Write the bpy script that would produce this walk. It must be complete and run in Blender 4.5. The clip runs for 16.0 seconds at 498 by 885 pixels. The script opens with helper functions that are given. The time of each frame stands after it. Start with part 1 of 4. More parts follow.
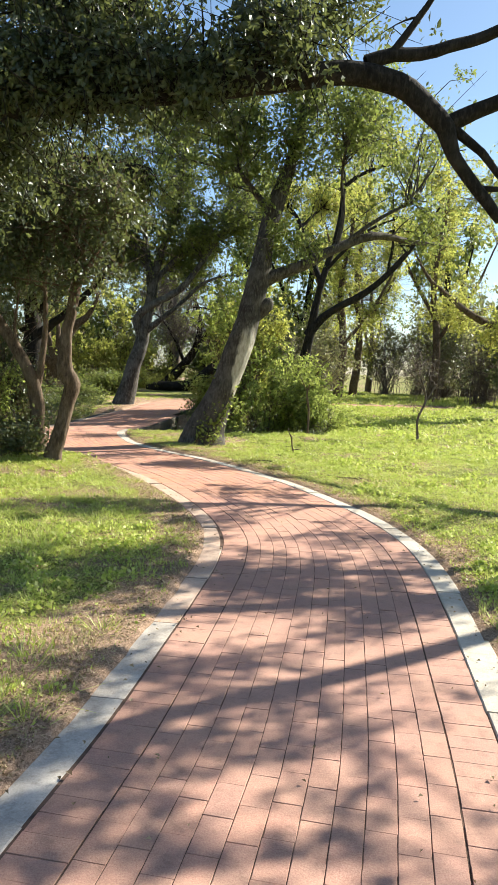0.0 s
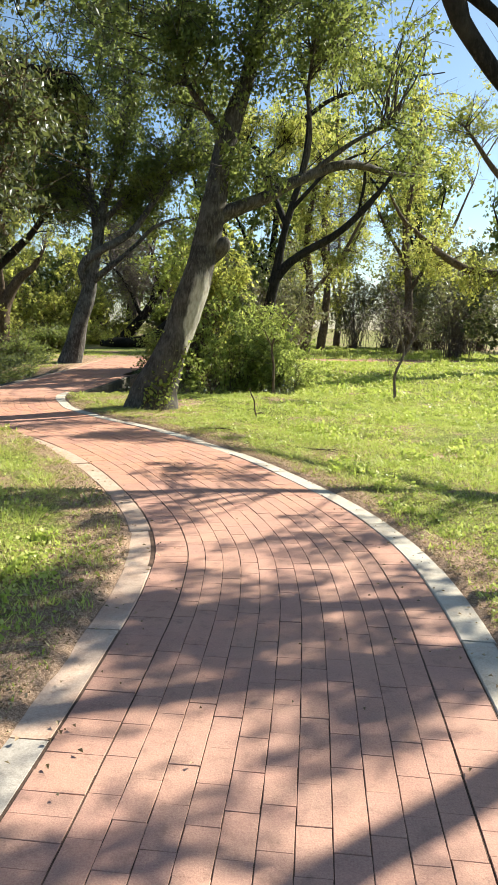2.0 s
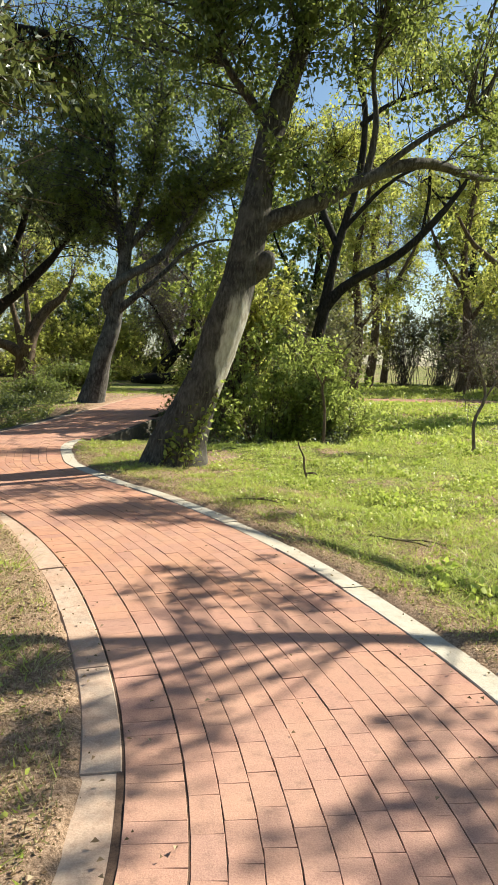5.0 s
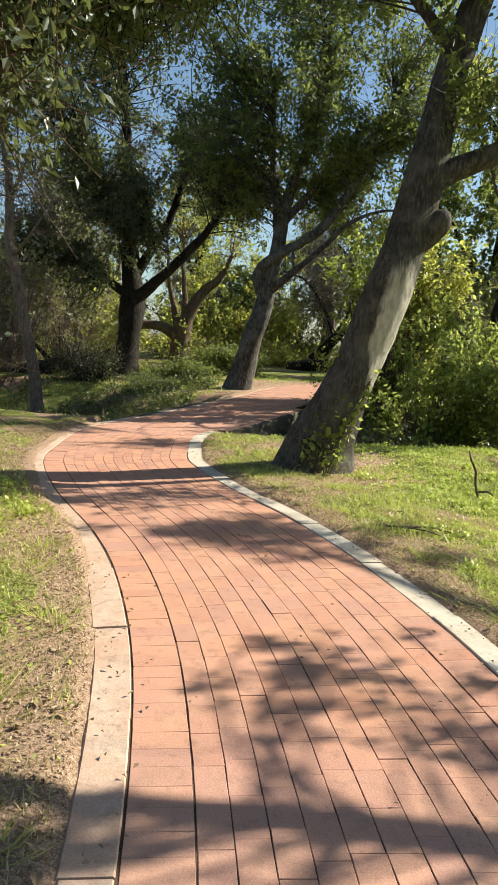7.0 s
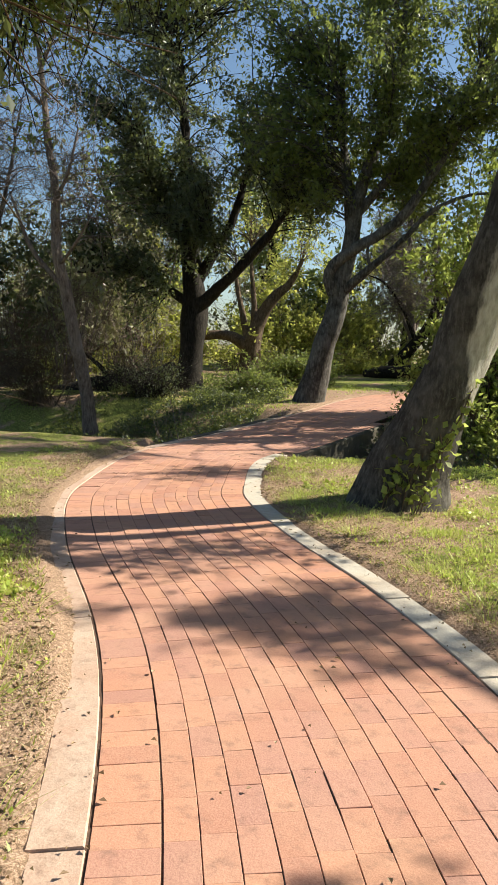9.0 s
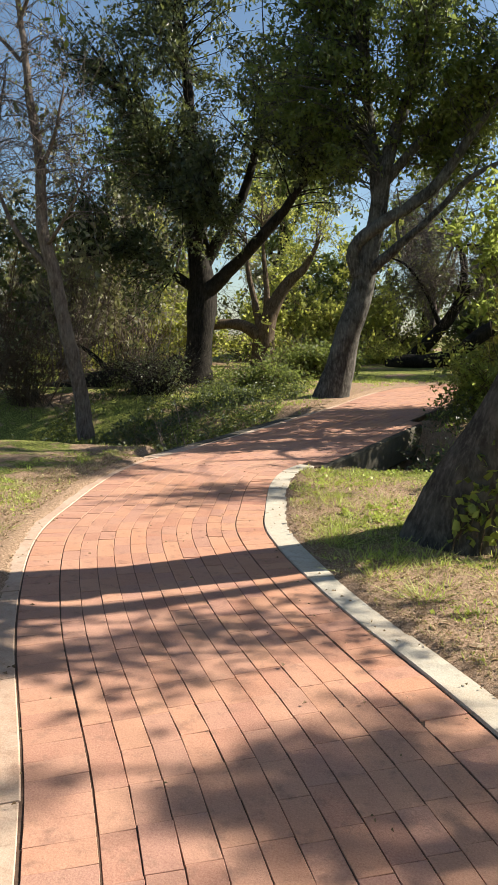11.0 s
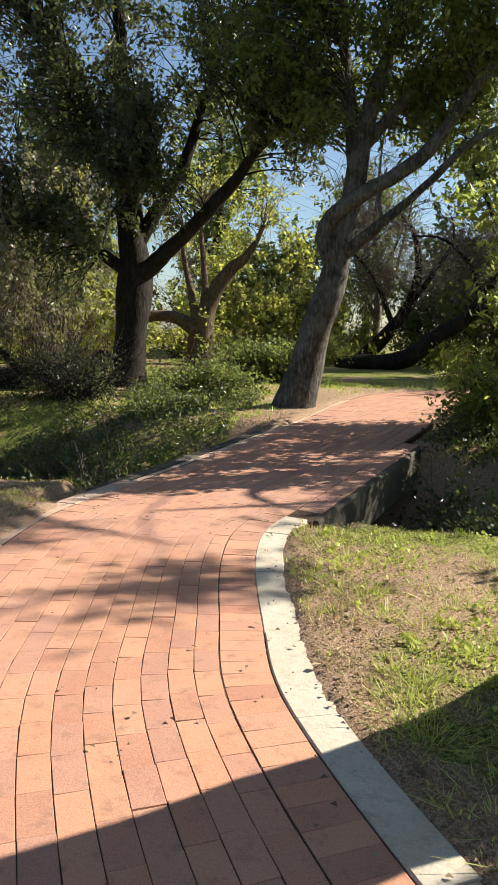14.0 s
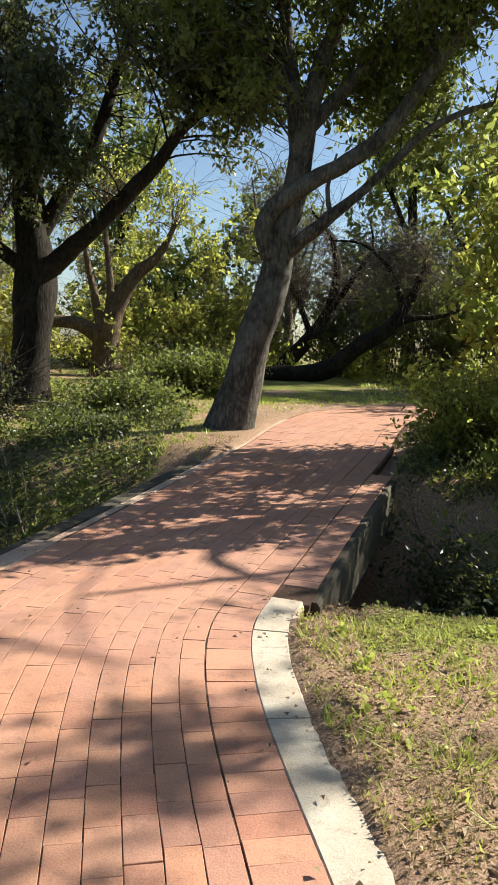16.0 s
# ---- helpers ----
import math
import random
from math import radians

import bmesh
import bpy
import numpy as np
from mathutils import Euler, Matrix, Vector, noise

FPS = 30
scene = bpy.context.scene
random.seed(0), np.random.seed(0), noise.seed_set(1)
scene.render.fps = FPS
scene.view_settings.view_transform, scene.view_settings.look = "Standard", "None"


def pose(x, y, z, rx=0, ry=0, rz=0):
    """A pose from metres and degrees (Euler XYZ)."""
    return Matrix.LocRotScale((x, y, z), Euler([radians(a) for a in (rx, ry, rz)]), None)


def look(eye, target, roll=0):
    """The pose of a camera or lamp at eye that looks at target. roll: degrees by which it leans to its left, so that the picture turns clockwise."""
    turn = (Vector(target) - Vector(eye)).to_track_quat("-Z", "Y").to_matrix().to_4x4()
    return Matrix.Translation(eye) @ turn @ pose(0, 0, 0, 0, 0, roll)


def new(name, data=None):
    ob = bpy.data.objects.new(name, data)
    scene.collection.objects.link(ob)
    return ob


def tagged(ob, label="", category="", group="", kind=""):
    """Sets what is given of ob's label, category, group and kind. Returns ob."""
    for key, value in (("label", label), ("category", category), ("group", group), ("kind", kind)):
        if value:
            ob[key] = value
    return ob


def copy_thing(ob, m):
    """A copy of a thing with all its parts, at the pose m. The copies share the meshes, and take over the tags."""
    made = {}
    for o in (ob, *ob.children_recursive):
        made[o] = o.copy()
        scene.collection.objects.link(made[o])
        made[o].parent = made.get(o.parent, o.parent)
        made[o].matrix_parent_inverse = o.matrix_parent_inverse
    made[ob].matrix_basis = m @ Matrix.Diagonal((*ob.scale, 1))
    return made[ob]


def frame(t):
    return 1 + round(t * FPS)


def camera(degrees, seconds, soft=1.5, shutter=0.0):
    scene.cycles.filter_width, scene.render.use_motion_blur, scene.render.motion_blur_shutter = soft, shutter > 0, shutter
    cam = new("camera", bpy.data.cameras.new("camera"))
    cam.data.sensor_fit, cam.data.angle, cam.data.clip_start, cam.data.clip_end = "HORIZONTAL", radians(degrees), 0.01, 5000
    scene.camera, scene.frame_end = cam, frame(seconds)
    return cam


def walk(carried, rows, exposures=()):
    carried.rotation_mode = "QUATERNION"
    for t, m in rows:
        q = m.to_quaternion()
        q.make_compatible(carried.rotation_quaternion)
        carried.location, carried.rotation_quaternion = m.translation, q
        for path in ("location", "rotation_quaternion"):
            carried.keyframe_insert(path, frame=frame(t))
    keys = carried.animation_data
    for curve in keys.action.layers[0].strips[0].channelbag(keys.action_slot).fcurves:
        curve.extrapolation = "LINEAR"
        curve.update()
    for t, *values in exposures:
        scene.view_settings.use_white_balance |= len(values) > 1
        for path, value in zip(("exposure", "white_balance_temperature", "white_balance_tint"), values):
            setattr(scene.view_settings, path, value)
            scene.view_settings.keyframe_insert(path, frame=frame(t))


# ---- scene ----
cam = camera(37.7, 16.0, soft=1.0)
METRES, EYE, TILT, LEAN, TURN = 14.4, 1.605, 0.0, 0.0, 0.0
ROWS = [
    (0.0, 0.0, 0.0, 0.0, 0.25, -5.73, -2.51),
    (0.5, 0.0016, 0.0317, -0.0014, -0.23, -6.42, -2.47),
    (1.0, 0.0068, 0.0651, -0.0012, -1.05, -7.28, -2.29),
    (1.5, 0.0099, 0.0983, -0.0017, -2.18, -8.2, -1.95),
    (2.0, 0.0134, 0.1326, -0.004, -2.39, -9.09, -1.79),
    (2.5, 0.014, 0.1664, -0.0044, -1.99, -9.27, -1.84),
    (3.0, 0.0115, 0.1991, -0.003, -1.74, -9.02, -1.9),
    (5.5, 0.0129, 0.3573, -0.0037, 2.96, -6.31, -2.07),
    (6.0, 0.0159, 0.3889, -0.0059, 6.72, -6.94, -2.62),
    (6.5, 0.0167, 0.4188, -0.0071, 10.62, -8.13, -3.34),
    (7.0, 0.0137, 0.4483, -0.0055, 13.4, -8.07, -3.27),
    (7.5, 0.0124, 0.4794, -0.0057, 16.0, -7.68, -3.01),
    (8.0, 0.0074, 0.5067, -0.0065, 17.79, -7.45, -2.48),
    (8.5, 0.0001, 0.5345, -0.0069, 18.86, -7.49, -1.88),
    (9.0, -0.0054, 0.5639, -0.006, 19.4, -7.63, -1.27),
    (9.5, -0.0142, 0.5922, -0.0067, 19.41, -7.92, -0.65),
    (10.0, -0.0244, 0.6206, -0.0068, 19.91, -7.96, -0.06),
    (12.5, -0.0932, 0.7604, -0.0065, 20.19, -9.22, -1.53),
    (13.0, -0.1065, 0.7906, -0.0073, 18.58, -9.0, -1.89),
    (13.5, -0.1224, 0.8175, -0.0078, 16.51, -8.78, -1.94),
    (14.0, -0.1364, 0.8435, -0.0077, 14.39, -8.73, -1.7),
    (14.5, -0.149, 0.8707, -0.0076, 12.46, -8.58, -1.53),
    (15.0, -0.1647, 0.8972, -0.0073, 10.22, -8.33, -1.57),
    (15.5, -0.1795, 0.9236, -0.0086, 8.02, -8.13, -1.82),
    (16.0, -0.1948, 0.9514, -0.0081, 6.3, -7.82, -2.19),
]
walk(cam, [(t, pose(0, 0, EYE, TILT, LEAN, TURN) @ pose(METRES * x, METRES * y, METRES * z, 90 + pitch, roll, yaw)) for t, x, y, z, yaw, pitch, roll in ROWS],
     exposures=[(0.0, 1.40, 6250, 4), (2.0, 1.34, 6300, 3), (3.0, 1.20, 6350, 2), (5.5, 1.09, 6450, 1), (9.0, 1.05, 6450, 5), (13.0, 1.12, 6500, 6), (16.0, 1.12, 6500, 6)])

# ---- world, sun ----
SUN_EL, SUN_DIR = 37.0, Vector((0.872, 0.489, 0.0)).normalized()
world = bpy.data.worlds.new("sky")
scene.world = world
world.use_nodes = True
wn = world.node_tree.nodes
sky = wn.new("ShaderNodeTexSky")
sky.sky_type = "NISHITA"
sky.sun_disc = False
sky.sun_elevation = radians(SUN_EL)
sky.sun_rotation = math.atan2(SUN_DIR.x, SUN_DIR.y)
sky.air_density, sky.dust_density, sky.ozone_density = 1.0, 0.7, 2.0
wn["Background"].inputs["Strength"].default_value = 0.067
world.node_tree.links.new(sky.outputs[0], wn["Background"].inputs["Color"])
sun_way = (SUN_DIR * math.cos(radians(SUN_EL)) + Vector((0, 0, math.sin(radians(SUN_EL)))))
sun = new("sun", bpy.data.lights.new("sun", "SUN"))
sun.data.energy, sun.data.angle, sun.data.color = 5.0, radians(0.45), (1.0, 0.92, 0.80)
sun.matrix_world = look(sun_way * 60, (0, 0, 0))

# ---- materials ----


class Mat:
    """A node material with a few short-hands."""

    def __init__(self, name):
        self.m = bpy.data.materials.new(name)
        self.m.use_nodes = True
        self.t = self.m.node_tree
        self.b = self.t.nodes["Principled BSDF"]
        self.co = self.t.nodes.new("ShaderNodeNewGeometry").outputs["Position"]

    def node(self, kind, **sockets):
        n = self.t.nodes.new(kind)
        for k, v in sockets.items():
            self.plug(n.inputs[k], v)
        return n

    def plug(self, socket, v):
        if isinstance(v, bpy.types.NodeSocket):
            self.t.links.new(v, socket)
        else:
            socket.default_value = v

    def noise(self, scale, detail=4.0, rough=0.6, co=None):
        n = self.node("ShaderNodeTexNoise", Scale=scale, Detail=detail, Roughness=rough)
        self.t.links.new(co or self.co, n.inputs["Vector"])
        return n.outputs["Fac"]

    def ramp(self, fac, stops):
        n = self.node("ShaderNodeValToRGB", Fac=fac)
        e = n.color_ramp.elements
        while len(e) < len(stops):
            e.new(0.5)
        for el, (p, c) in zip(e, stops):
            el.position, el.color = p, (*c, 1)
        return n.outputs["Color"]

    def mix(self, fac, a, b, mode="MIX"):
        n = self.t.nodes.new("ShaderNodeMix")
        n.data_type, n.blend_type = "RGBA", mode
        for i, v in ((0, fac), (6, a), (7, b)):
            if isinstance(v, tuple):
                v = (*v, 1)
            self.plug(n.inputs[i], v)
        return n.outputs[2]

    def math(self, op, a, b=0.0):
        n = self.t.nodes.new("ShaderNodeMath")
        n.operation = op
        self.plug(n.inputs[0], a)
        self.plug(n.inputs[1], b)
        return n.outputs[0]

    def bump(self, height, strength=0.4, distance=0.01):
        n = self.node("ShaderNodeBump", Height=height, Strength=strength, Distance=distance)
        self.plug(self.b.inputs["Normal"], n.outputs[0])

    def done(self, colour, rough=0.8, spec=0.3):
        self.plug(self.b.inputs["Base Color"], (*colour, 1) if isinstance(colour, tuple) else colour)
        self.plug(self.b.inputs["Roughness"], rough)
        self.b.inputs["Specular IOR Level"].default_value = spec
        return self.m

    def stretched(self, sx, sy, sz):
        n = self.node("ShaderNodeMapping", Vector=self.co)
        n.inputs["Scale"].default_value = (sx, sy, sz)
        return n.outputs[0]


def mat_ground():
    k = Mat("grassy_ground")
    big, mid, fine = k.noise(0.55, 5), k.noise(4.5, 7, 0.75), k.noise(55, 5, 0.85)
    dirt = k.ramp(fine, [(0.34, (0.09, 0.06, 0.04)), (0.50, (0.37, 0.245, 0.165)), (0.68, (0.62, 0.46, 0.34))])
    turf = k.ramp(k.noise(38, 5, 0.8), [(0.36, (0.03, 0.035, 0.012)), (0.5, (0.15, 0.165, 0.038)), (0.68, (0.46, 0.45, 0.13))])
    bare = k.t.nodes.new("ShaderNodeAttribute")
    bare.attribute_name = "bare"
    sel = k.math("ADD", k.math("MULTIPLY", big, 0.9), k.math("MULTIPLY", mid, 0.8))
    sel = k.math("SUBTRACT", sel, k.math("MULTIPLY", bare.outputs["Fac"], 0.3))
    mask = k.ramp(sel, [(0.72, (0, 0, 0)), (0.84, (1, 1, 1))])
    crumbs = k.ramp(k.noise(150, 4, 0.9), [(0.40, (0.45, 0.42, 0.38)), (0.55, (1, 1, 1)), (0.66, (1.25, 1.22, 1.15))])
    dirt = k.mix(1.0, dirt, crumbs, "MULTIPLY")
    k.bump(k.math("ADD", fine, k.math("MULTIPLY", mid, 1.5)), 0.6, 0.012)
    return k.done(k.mix(mask, dirt, turf), 0.95, 0.1)


def mat_brick():
    k = Mat("clay_paver")
    r = k.t.nodes.new("ShaderNodeObjectInfo").outputs["Random"]
    isl = k.t.nodes.new("ShaderNodeNewGeometry").outputs["Random Per Island"]
    v = k.math("FRACT", k.math("ADD", r, isl))
    body = k.ramp(v, [(0.0, (0.36, 0.15, 0.105)), (0.25, (0.48, 0.22, 0.13)), (0.5, (0.55, 0.27, 0.16)), (0.75, (0.48, 0.24, 0.165)), (1.0, (0.35, 0.17, 0.14))])
    body = k.mix(0.1, body, (0.49, 0.225, 0.13))
    sep = k.node("ShaderNodeSeparateXYZ", Vector=k.co)
    walked = k.math("ADD", sep.outputs["Y"], k.math("MULTIPLY", k.noise(0.5, 3), 6.0))
    old = k.ramp(k.math("DIVIDE", walked, 20.0), [(0.38, (0.6, 0.6, 0.6)), (0.66, (0, 0, 0))])
    body = k.mix(old, body, (0.40, 0.225, 0.19))
    grime = k.ramp(k.noise(5, 7, 0.75), [(0.36, (0, 0, 0)), (0.62, (1, 1, 1))])
    body = k.mix(k.mix(1.0, old, grime, "MULTIPLY"), body, (0.17, 0.125, 0.105))
    body = k.mix(k.ramp(k.noise(0.22, 3), [(0.42, (0, 0, 0)), (0.6, (0.55, 0.55, 0.55))]), body, (0.43, 0.25, 0.21))
    dust = k.ramp(k.noise(2.2, 5, 0.65), [(0.38, (0, 0, 0)), (0.75, (0.4, 0.4, 0.4))])
    body = k.mix(dust, body, (0.56, 0.36, 0.235))
    grain = k.noise(140, 3, 0.7)
    body = k.mix(0.35, body, k.ramp(grain, [(0.3, (0.24, 0.11, 0.075)), (0.7, (0.64, 0.38, 0.27))]))
    stain = k.ramp(k.noise(11, 6, 0.7), [(0.53, (0, 0, 0)), (0.74, (0.75, 0.75, 0.75))])
    body = k.mix(stain, body, (0.21, 0.125, 0.095))
    k.bump(k.math("ADD", grain, k.math("MULTIPLY", k.noise(25, 4), 2.0)), 0.35, 0.004)
    return k.done(body, 0.82, 0.25)


def mat_concrete(name, lo, hi, dirt):
    k = Mat(name)
    base = k.ramp(k.noise(5, 6, 0.7), [(0.3, lo), (0.7, hi)])
    base = k.mix(k.ramp(k.noise(1.6, 6, 0.75), [(0.40, (0, 0, 0)), (0.66, (0.75, 0.75, 0.75))]), base, dirt)
    base = k.mix(k.ramp(k.noise(13, 6, 0.75), [(0.52, (0, 0, 0)), (0.70, (0.6, 0.6, 0.6))]), base, tuple(c * 0.4 for c in dirt))
    grain = k.noise(110, 4, 0.75)
    base = k.mix(0.25, base, k.ramp(grain, [(0.3, tuple(c * 0.35 for c in lo)), (0.7, tuple(min(0.8, c * 1.25) for c in hi))]))
    k.bump(k.math("ADD", grain, k.math("MULTIPLY", k.noise(14, 5), 3.0)), 0.3, 0.006)
    return k.done(base, 0.9, 0.2)


def mat_bark(name, lo, mid, hi, rugged=0.8, lit_scar=None):
    k = Mat(name)
    co = k.stretched(1.0, 1.0, 0.28)
    ridges = k.noise(26, 6, 0.7, co)
    base = k.ramp(ridges, [(0.3, lo), (0.5, mid), (0.72, hi)])
    base = k.mix(k.ramp(k.noise(3.0, 5, 0.7), [(0.45, (0, 0, 0)), (0.7, (0.6, 0.6, 0.6))]), base, hi)
    # pale bare wood, painted wider so it also stands for the sunlit strip
    if lit_scar:
        away = k.node("ShaderNodeVectorMath", Vector=k.co)
        away.operation, away.inputs[1].default_value = "SUBTRACT", lit_scar[0]
        size = k.node("ShaderNodeVectorMath", Vector=away.outputs[0])
        size.operation, size.inputs[1].default_value = "MULTIPLY", lit_scar[1]
        far = k.node("ShaderNodeVectorMath", Vector=size.outputs[0])
        far.operation = "LENGTH"
        rim = k.math("ADD", far.outputs["Value"], k.math("MULTIPLY", k.noise(5, 5, 0.7, co), 0.7))
        wood = k.ramp(k.noise(18, 4, 0.6, co), [(0.3, (0.30, 0.26, 0.21)), (0.7, (0.56, 0.52, 0.45))])
        base = k.mix(k.ramp(rim, [(0.86, (1, 1, 1)), (0.98, (0, 0, 0))]), base, wood)
    k.bump(k.math("ADD", ridges, k.math("MULTIPLY", k.noise(7, 5, 0.6, co), 1.4)), rugged, 0.02)
    return k.done(base, 0.92, 0.15)


def mat_leaf(name, cols, trans=0.5, rough=0.5):
    k = Mat(name)
    isl = k.t.nodes.new("ShaderNodeNewGeometry").outputs["Random Per Island"]
    col = k.ramp(isl, [(i / (len(cols) - 1), c) for i, c in enumerate(cols)])
    col = k.mix(k.ramp(k.noise(0.9, 3), [(0.35, (0, 0, 0)), (0.7, (0.55, 0.55, 0.55))]), col, cols[-1])
    k.done(col, rough, 0.5)
    tr = k.node("ShaderNodeBsdfTranslucent", Color=k.mix(0.3, col, (0.50, 0.54, 0.13), "MIX"))
    mx = k.node("ShaderNodeMixShader", Fac=trans)
    k.t.links.new(k.b.outputs[0], mx.inputs[1])
    k.t.links.new(tr.outputs[0], mx.inputs[2])
    k.t.links.new(mx.outputs[0], k.t.nodes["Material Output"].inputs["Surface"])
    return k.m


M_GROUND = mat_ground()
M_BRICK = mat_brick()
M_KERB = mat_concrete("kerb_concrete", (0.44, 0.39, 0.32), (0.60, 0.55, 0.46), (0.46, 0.34, 0.24))
M_KERB_DUSTY = mat_concrete("dusty_kerb_concrete", (0.44, 0.315, 0.235), (0.60, 0.46, 0.36), (0.46, 0.25, 0.165))
M_KERB_GREY = mat_concrete("weathered_kerb_concrete", (0.38, 0.33, 0.28), (0.60, 0.54, 0.47), (0.25, 0.21, 0.175))
# bridge concrete; the shade under the bushes is put into its dark colour
M_DECK_SHADED = mat_concrete("shade_darkened_concrete", (0.06, 0.054, 0.042), (0.15, 0.13, 0.10), (0.035, 0.032, 0.022))
M_BED = mat_concrete("joint_sand", (0.045, 0.028, 0.02), (0.20, 0.12, 0.085), (0.03, 0.022, 0.016))
M_BARK = mat_bark("grey_bark", (0.025, 0.022, 0.018), (0.062, 0.056, 0.049), (0.20, 0.19, 0.17), 0.5)
# the pale patch paints both a bark scar and sunlight on the trunk
M_BARK_LIT_SCAR = mat_bark("grey_bark_sunlit_scar", (0.025, 0.021, 0.017), (0.056, 0.049, 0.041), (0.16, 0.145, 0.12), 0.6, ((-0.1, 14.98, 1.45), (1.9, 1.3, 0.6)))
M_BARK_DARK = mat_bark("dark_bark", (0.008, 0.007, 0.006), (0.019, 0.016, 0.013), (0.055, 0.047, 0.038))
M_BARK_BROWN = mat_bark("brown_bark", (0.03, 0.02, 0.013), (0.095, 0.066, 0.043), (0.21, 0.155, 0.11))
M_TWIG = mat_bark("bare_twig", (0.05, 0.035, 0.028), (0.13, 0.10, 0.085), (0.24, 0.20, 0.175))
M_LEAF = mat_leaf("olive_leaf", [(0.045, 0.07, 0.016), (0.12, 0.165, 0.03), (0.21, 0.24, 0.06), (0.085, 0.12, 0.035)], 0.56, 0.42)
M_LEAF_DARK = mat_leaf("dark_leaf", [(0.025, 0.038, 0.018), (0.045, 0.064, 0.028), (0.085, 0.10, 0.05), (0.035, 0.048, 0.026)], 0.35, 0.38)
M_LEAF_YELLOW = mat_leaf("yellow_green_leaf", [(0.15, 0.175, 0.035), (0.38, 0.38, 0.08), (0.60, 0.54, 0.13), (0.29, 0.32, 0.06)], 0.72, 0.4)
M_LEAF_BUSH = mat_leaf("bush_leaf", [(0.06, 0.095, 0.025), (0.22, 0.28, 0.06), (0.46, 0.51, 0.13), (0.22, 0.27, 0.06)], 0.68, 0.35)
M_LEAF_GREY = mat_leaf("grey_thicket_leaf", [(0.08, 0.07, 0.045), (0.17, 0.15, 0.09), (0.15, 0.17, 0.06), (0.24, 0.21, 0.15)], 0.4, 0.4)
M_GRASS = mat_leaf("grass_blade", [(0.19, 0.28, 0.035), (0.43, 0.51, 0.08), (0.61, 0.63, 0.16), (0.28, 0.37, 0.05), (0.70, 0.63, 0.29), (0.45, 0.53, 0.09)], 0.45, 0.45)
M_STRAW = mat_leaf("dry_straw", [(0.44, 0.36, 0.19), (0.64, 0.53, 0.33), (0.20, 0.14, 0.08), (0.36, 0.36, 0.12), (0.50, 0.42, 0.22)], 0.3, 0.8)
M_LITTER = mat_leaf("dead_leaf", [(0.22, 0.14, 0.08), (0.44, 0.31, 0.18), (0.58, 0.45, 0.28), (0.10, 0.065, 0.04), (0.36, 0.22, 0.12), (0.16, 0.10, 0.06)], 0.2, 0.75)

# ---- plan ----


def spline(pts, step=0.05):
    """A Catmull-Rom curve through points of any dimension, sampled about every step."""
    p = np.asarray(pts, float)
    p = np.vstack([2 * p[0] - p[1], p, 2 * p[-1] - p[-2]])
    out = []
    for i in range(1, len(p) - 2):
        a, b, c, d = p[i - 1:i + 3]
        n = max(2, int(np.linalg.norm((c - b)[:3]) / step))
        t = np.linspace(0, 1, n, endpoint=False)[:, None]
        out.append(0.5 * (2 * b + (c - a) * t + (2 * a - 5 * b + 4 * c - d) * t ** 2 + (3 * b - a - 3 * c + d) * t ** 3))
    return np.vstack(out + [p[-2:-1]])


CENTRE = spline([(-1.3, -4), (-0.75, -2), (-0.22, 0.4), (0.13, 2.2), (0.28, 3), (0.42, 4), (0.55, 5), (0.65, 6), (0.64, 7), (0.395, 8.19), (-0.16, 9.72),
                 (-0.78, 10.97), (-1.43, 11.98), (-2.44, 13.26), (-3.24, 14.5), (-3.6, 15.5), (-3.89, 16.55), (-3.99, 17.4), (-3.88, 18.2), (-3.6, 19.6),
                 (-3.28, 21), (-2.9, 22.6), (-2.62, 24.2), (-2.2, 25.6), (-1.2, 26.8), (0.3, 27.5), (2.5, 27.9), (6, 28.6), (10, 30)])
HALF, KERB = 0.86, 0.20
seg = np.diff(CENTRE, axis=0)
ARC = np.concatenate([[0], np.cumsum(np.linalg.norm(seg, axis=1))])
TAN = np.gradient(CENTRE, axis=0)
TAN /= np.linalg.norm(TAN, axis=1)[:, None]
for _ in range(3):
    TAN[1:-1] = (TAN[:-2] + TAN[1:-1] + TAN[2:]) / 3
TAN /= np.linalg.norm(TAN, axis=1)[:, None]
NRM = np.stack([TAN[:, 1], -TAN[:, 0]], 1)


def s_at(y):
    """The length along the path at which its middle crosses that y (before the last bend)."""
    return float(ARC[np.argmax(CENTRE[:, 1] > y)])


def smooth(a, b, v):
    t = np.clip((v - a) / (b - a), 0, 1)
    return t * t * (3 - 2 * t)


def rise(y):
    return 0.4 * smooth(17.5, 26.5, np.asarray(y, float))


def path_dist(x, y):
    """Distance from the path's middle line."""
    d = np.full(x.shape, 1e9)
    near = (np.abs(x) < 13) & (y > -7) & (y < 33)
    px, py = x[near], y[near]
    best = np.full(px.shape, 1e9)
    for c in CENTRE[::3]:
        best = np.minimum(best, (px - c[0]) ** 2 + (py - c[1]) ** 2)
    d[near] = np.sqrt(best)
    return d


def wave(x, y, f, k=0.0):
    return np.sin(x * f + 1.3 * np.sin(y * f * 0.7 + k) + k) * np.sin(y * f * 1.1 + 1.7 * np.sin(x * f * 0.6 - k) + 2 * k)


def ditch(x, y):
    mid = np.interp(x, [-40, -16, -8, -4.9, -2.3, 0, 2], [14, 17.2, 19.2, 19.7, 19.7, 19.6, 20])
    near = np.interp(x, [-8, -5, -3, -2], [1.5, 1.3, 1.9, 2.1])
    far = np.interp(x, [-8, -5, -3, -2], [3.6, 3.0, 1.7, 1.7])
    d = np.where(y < mid, (mid - y) / near, (y - mid) / far)
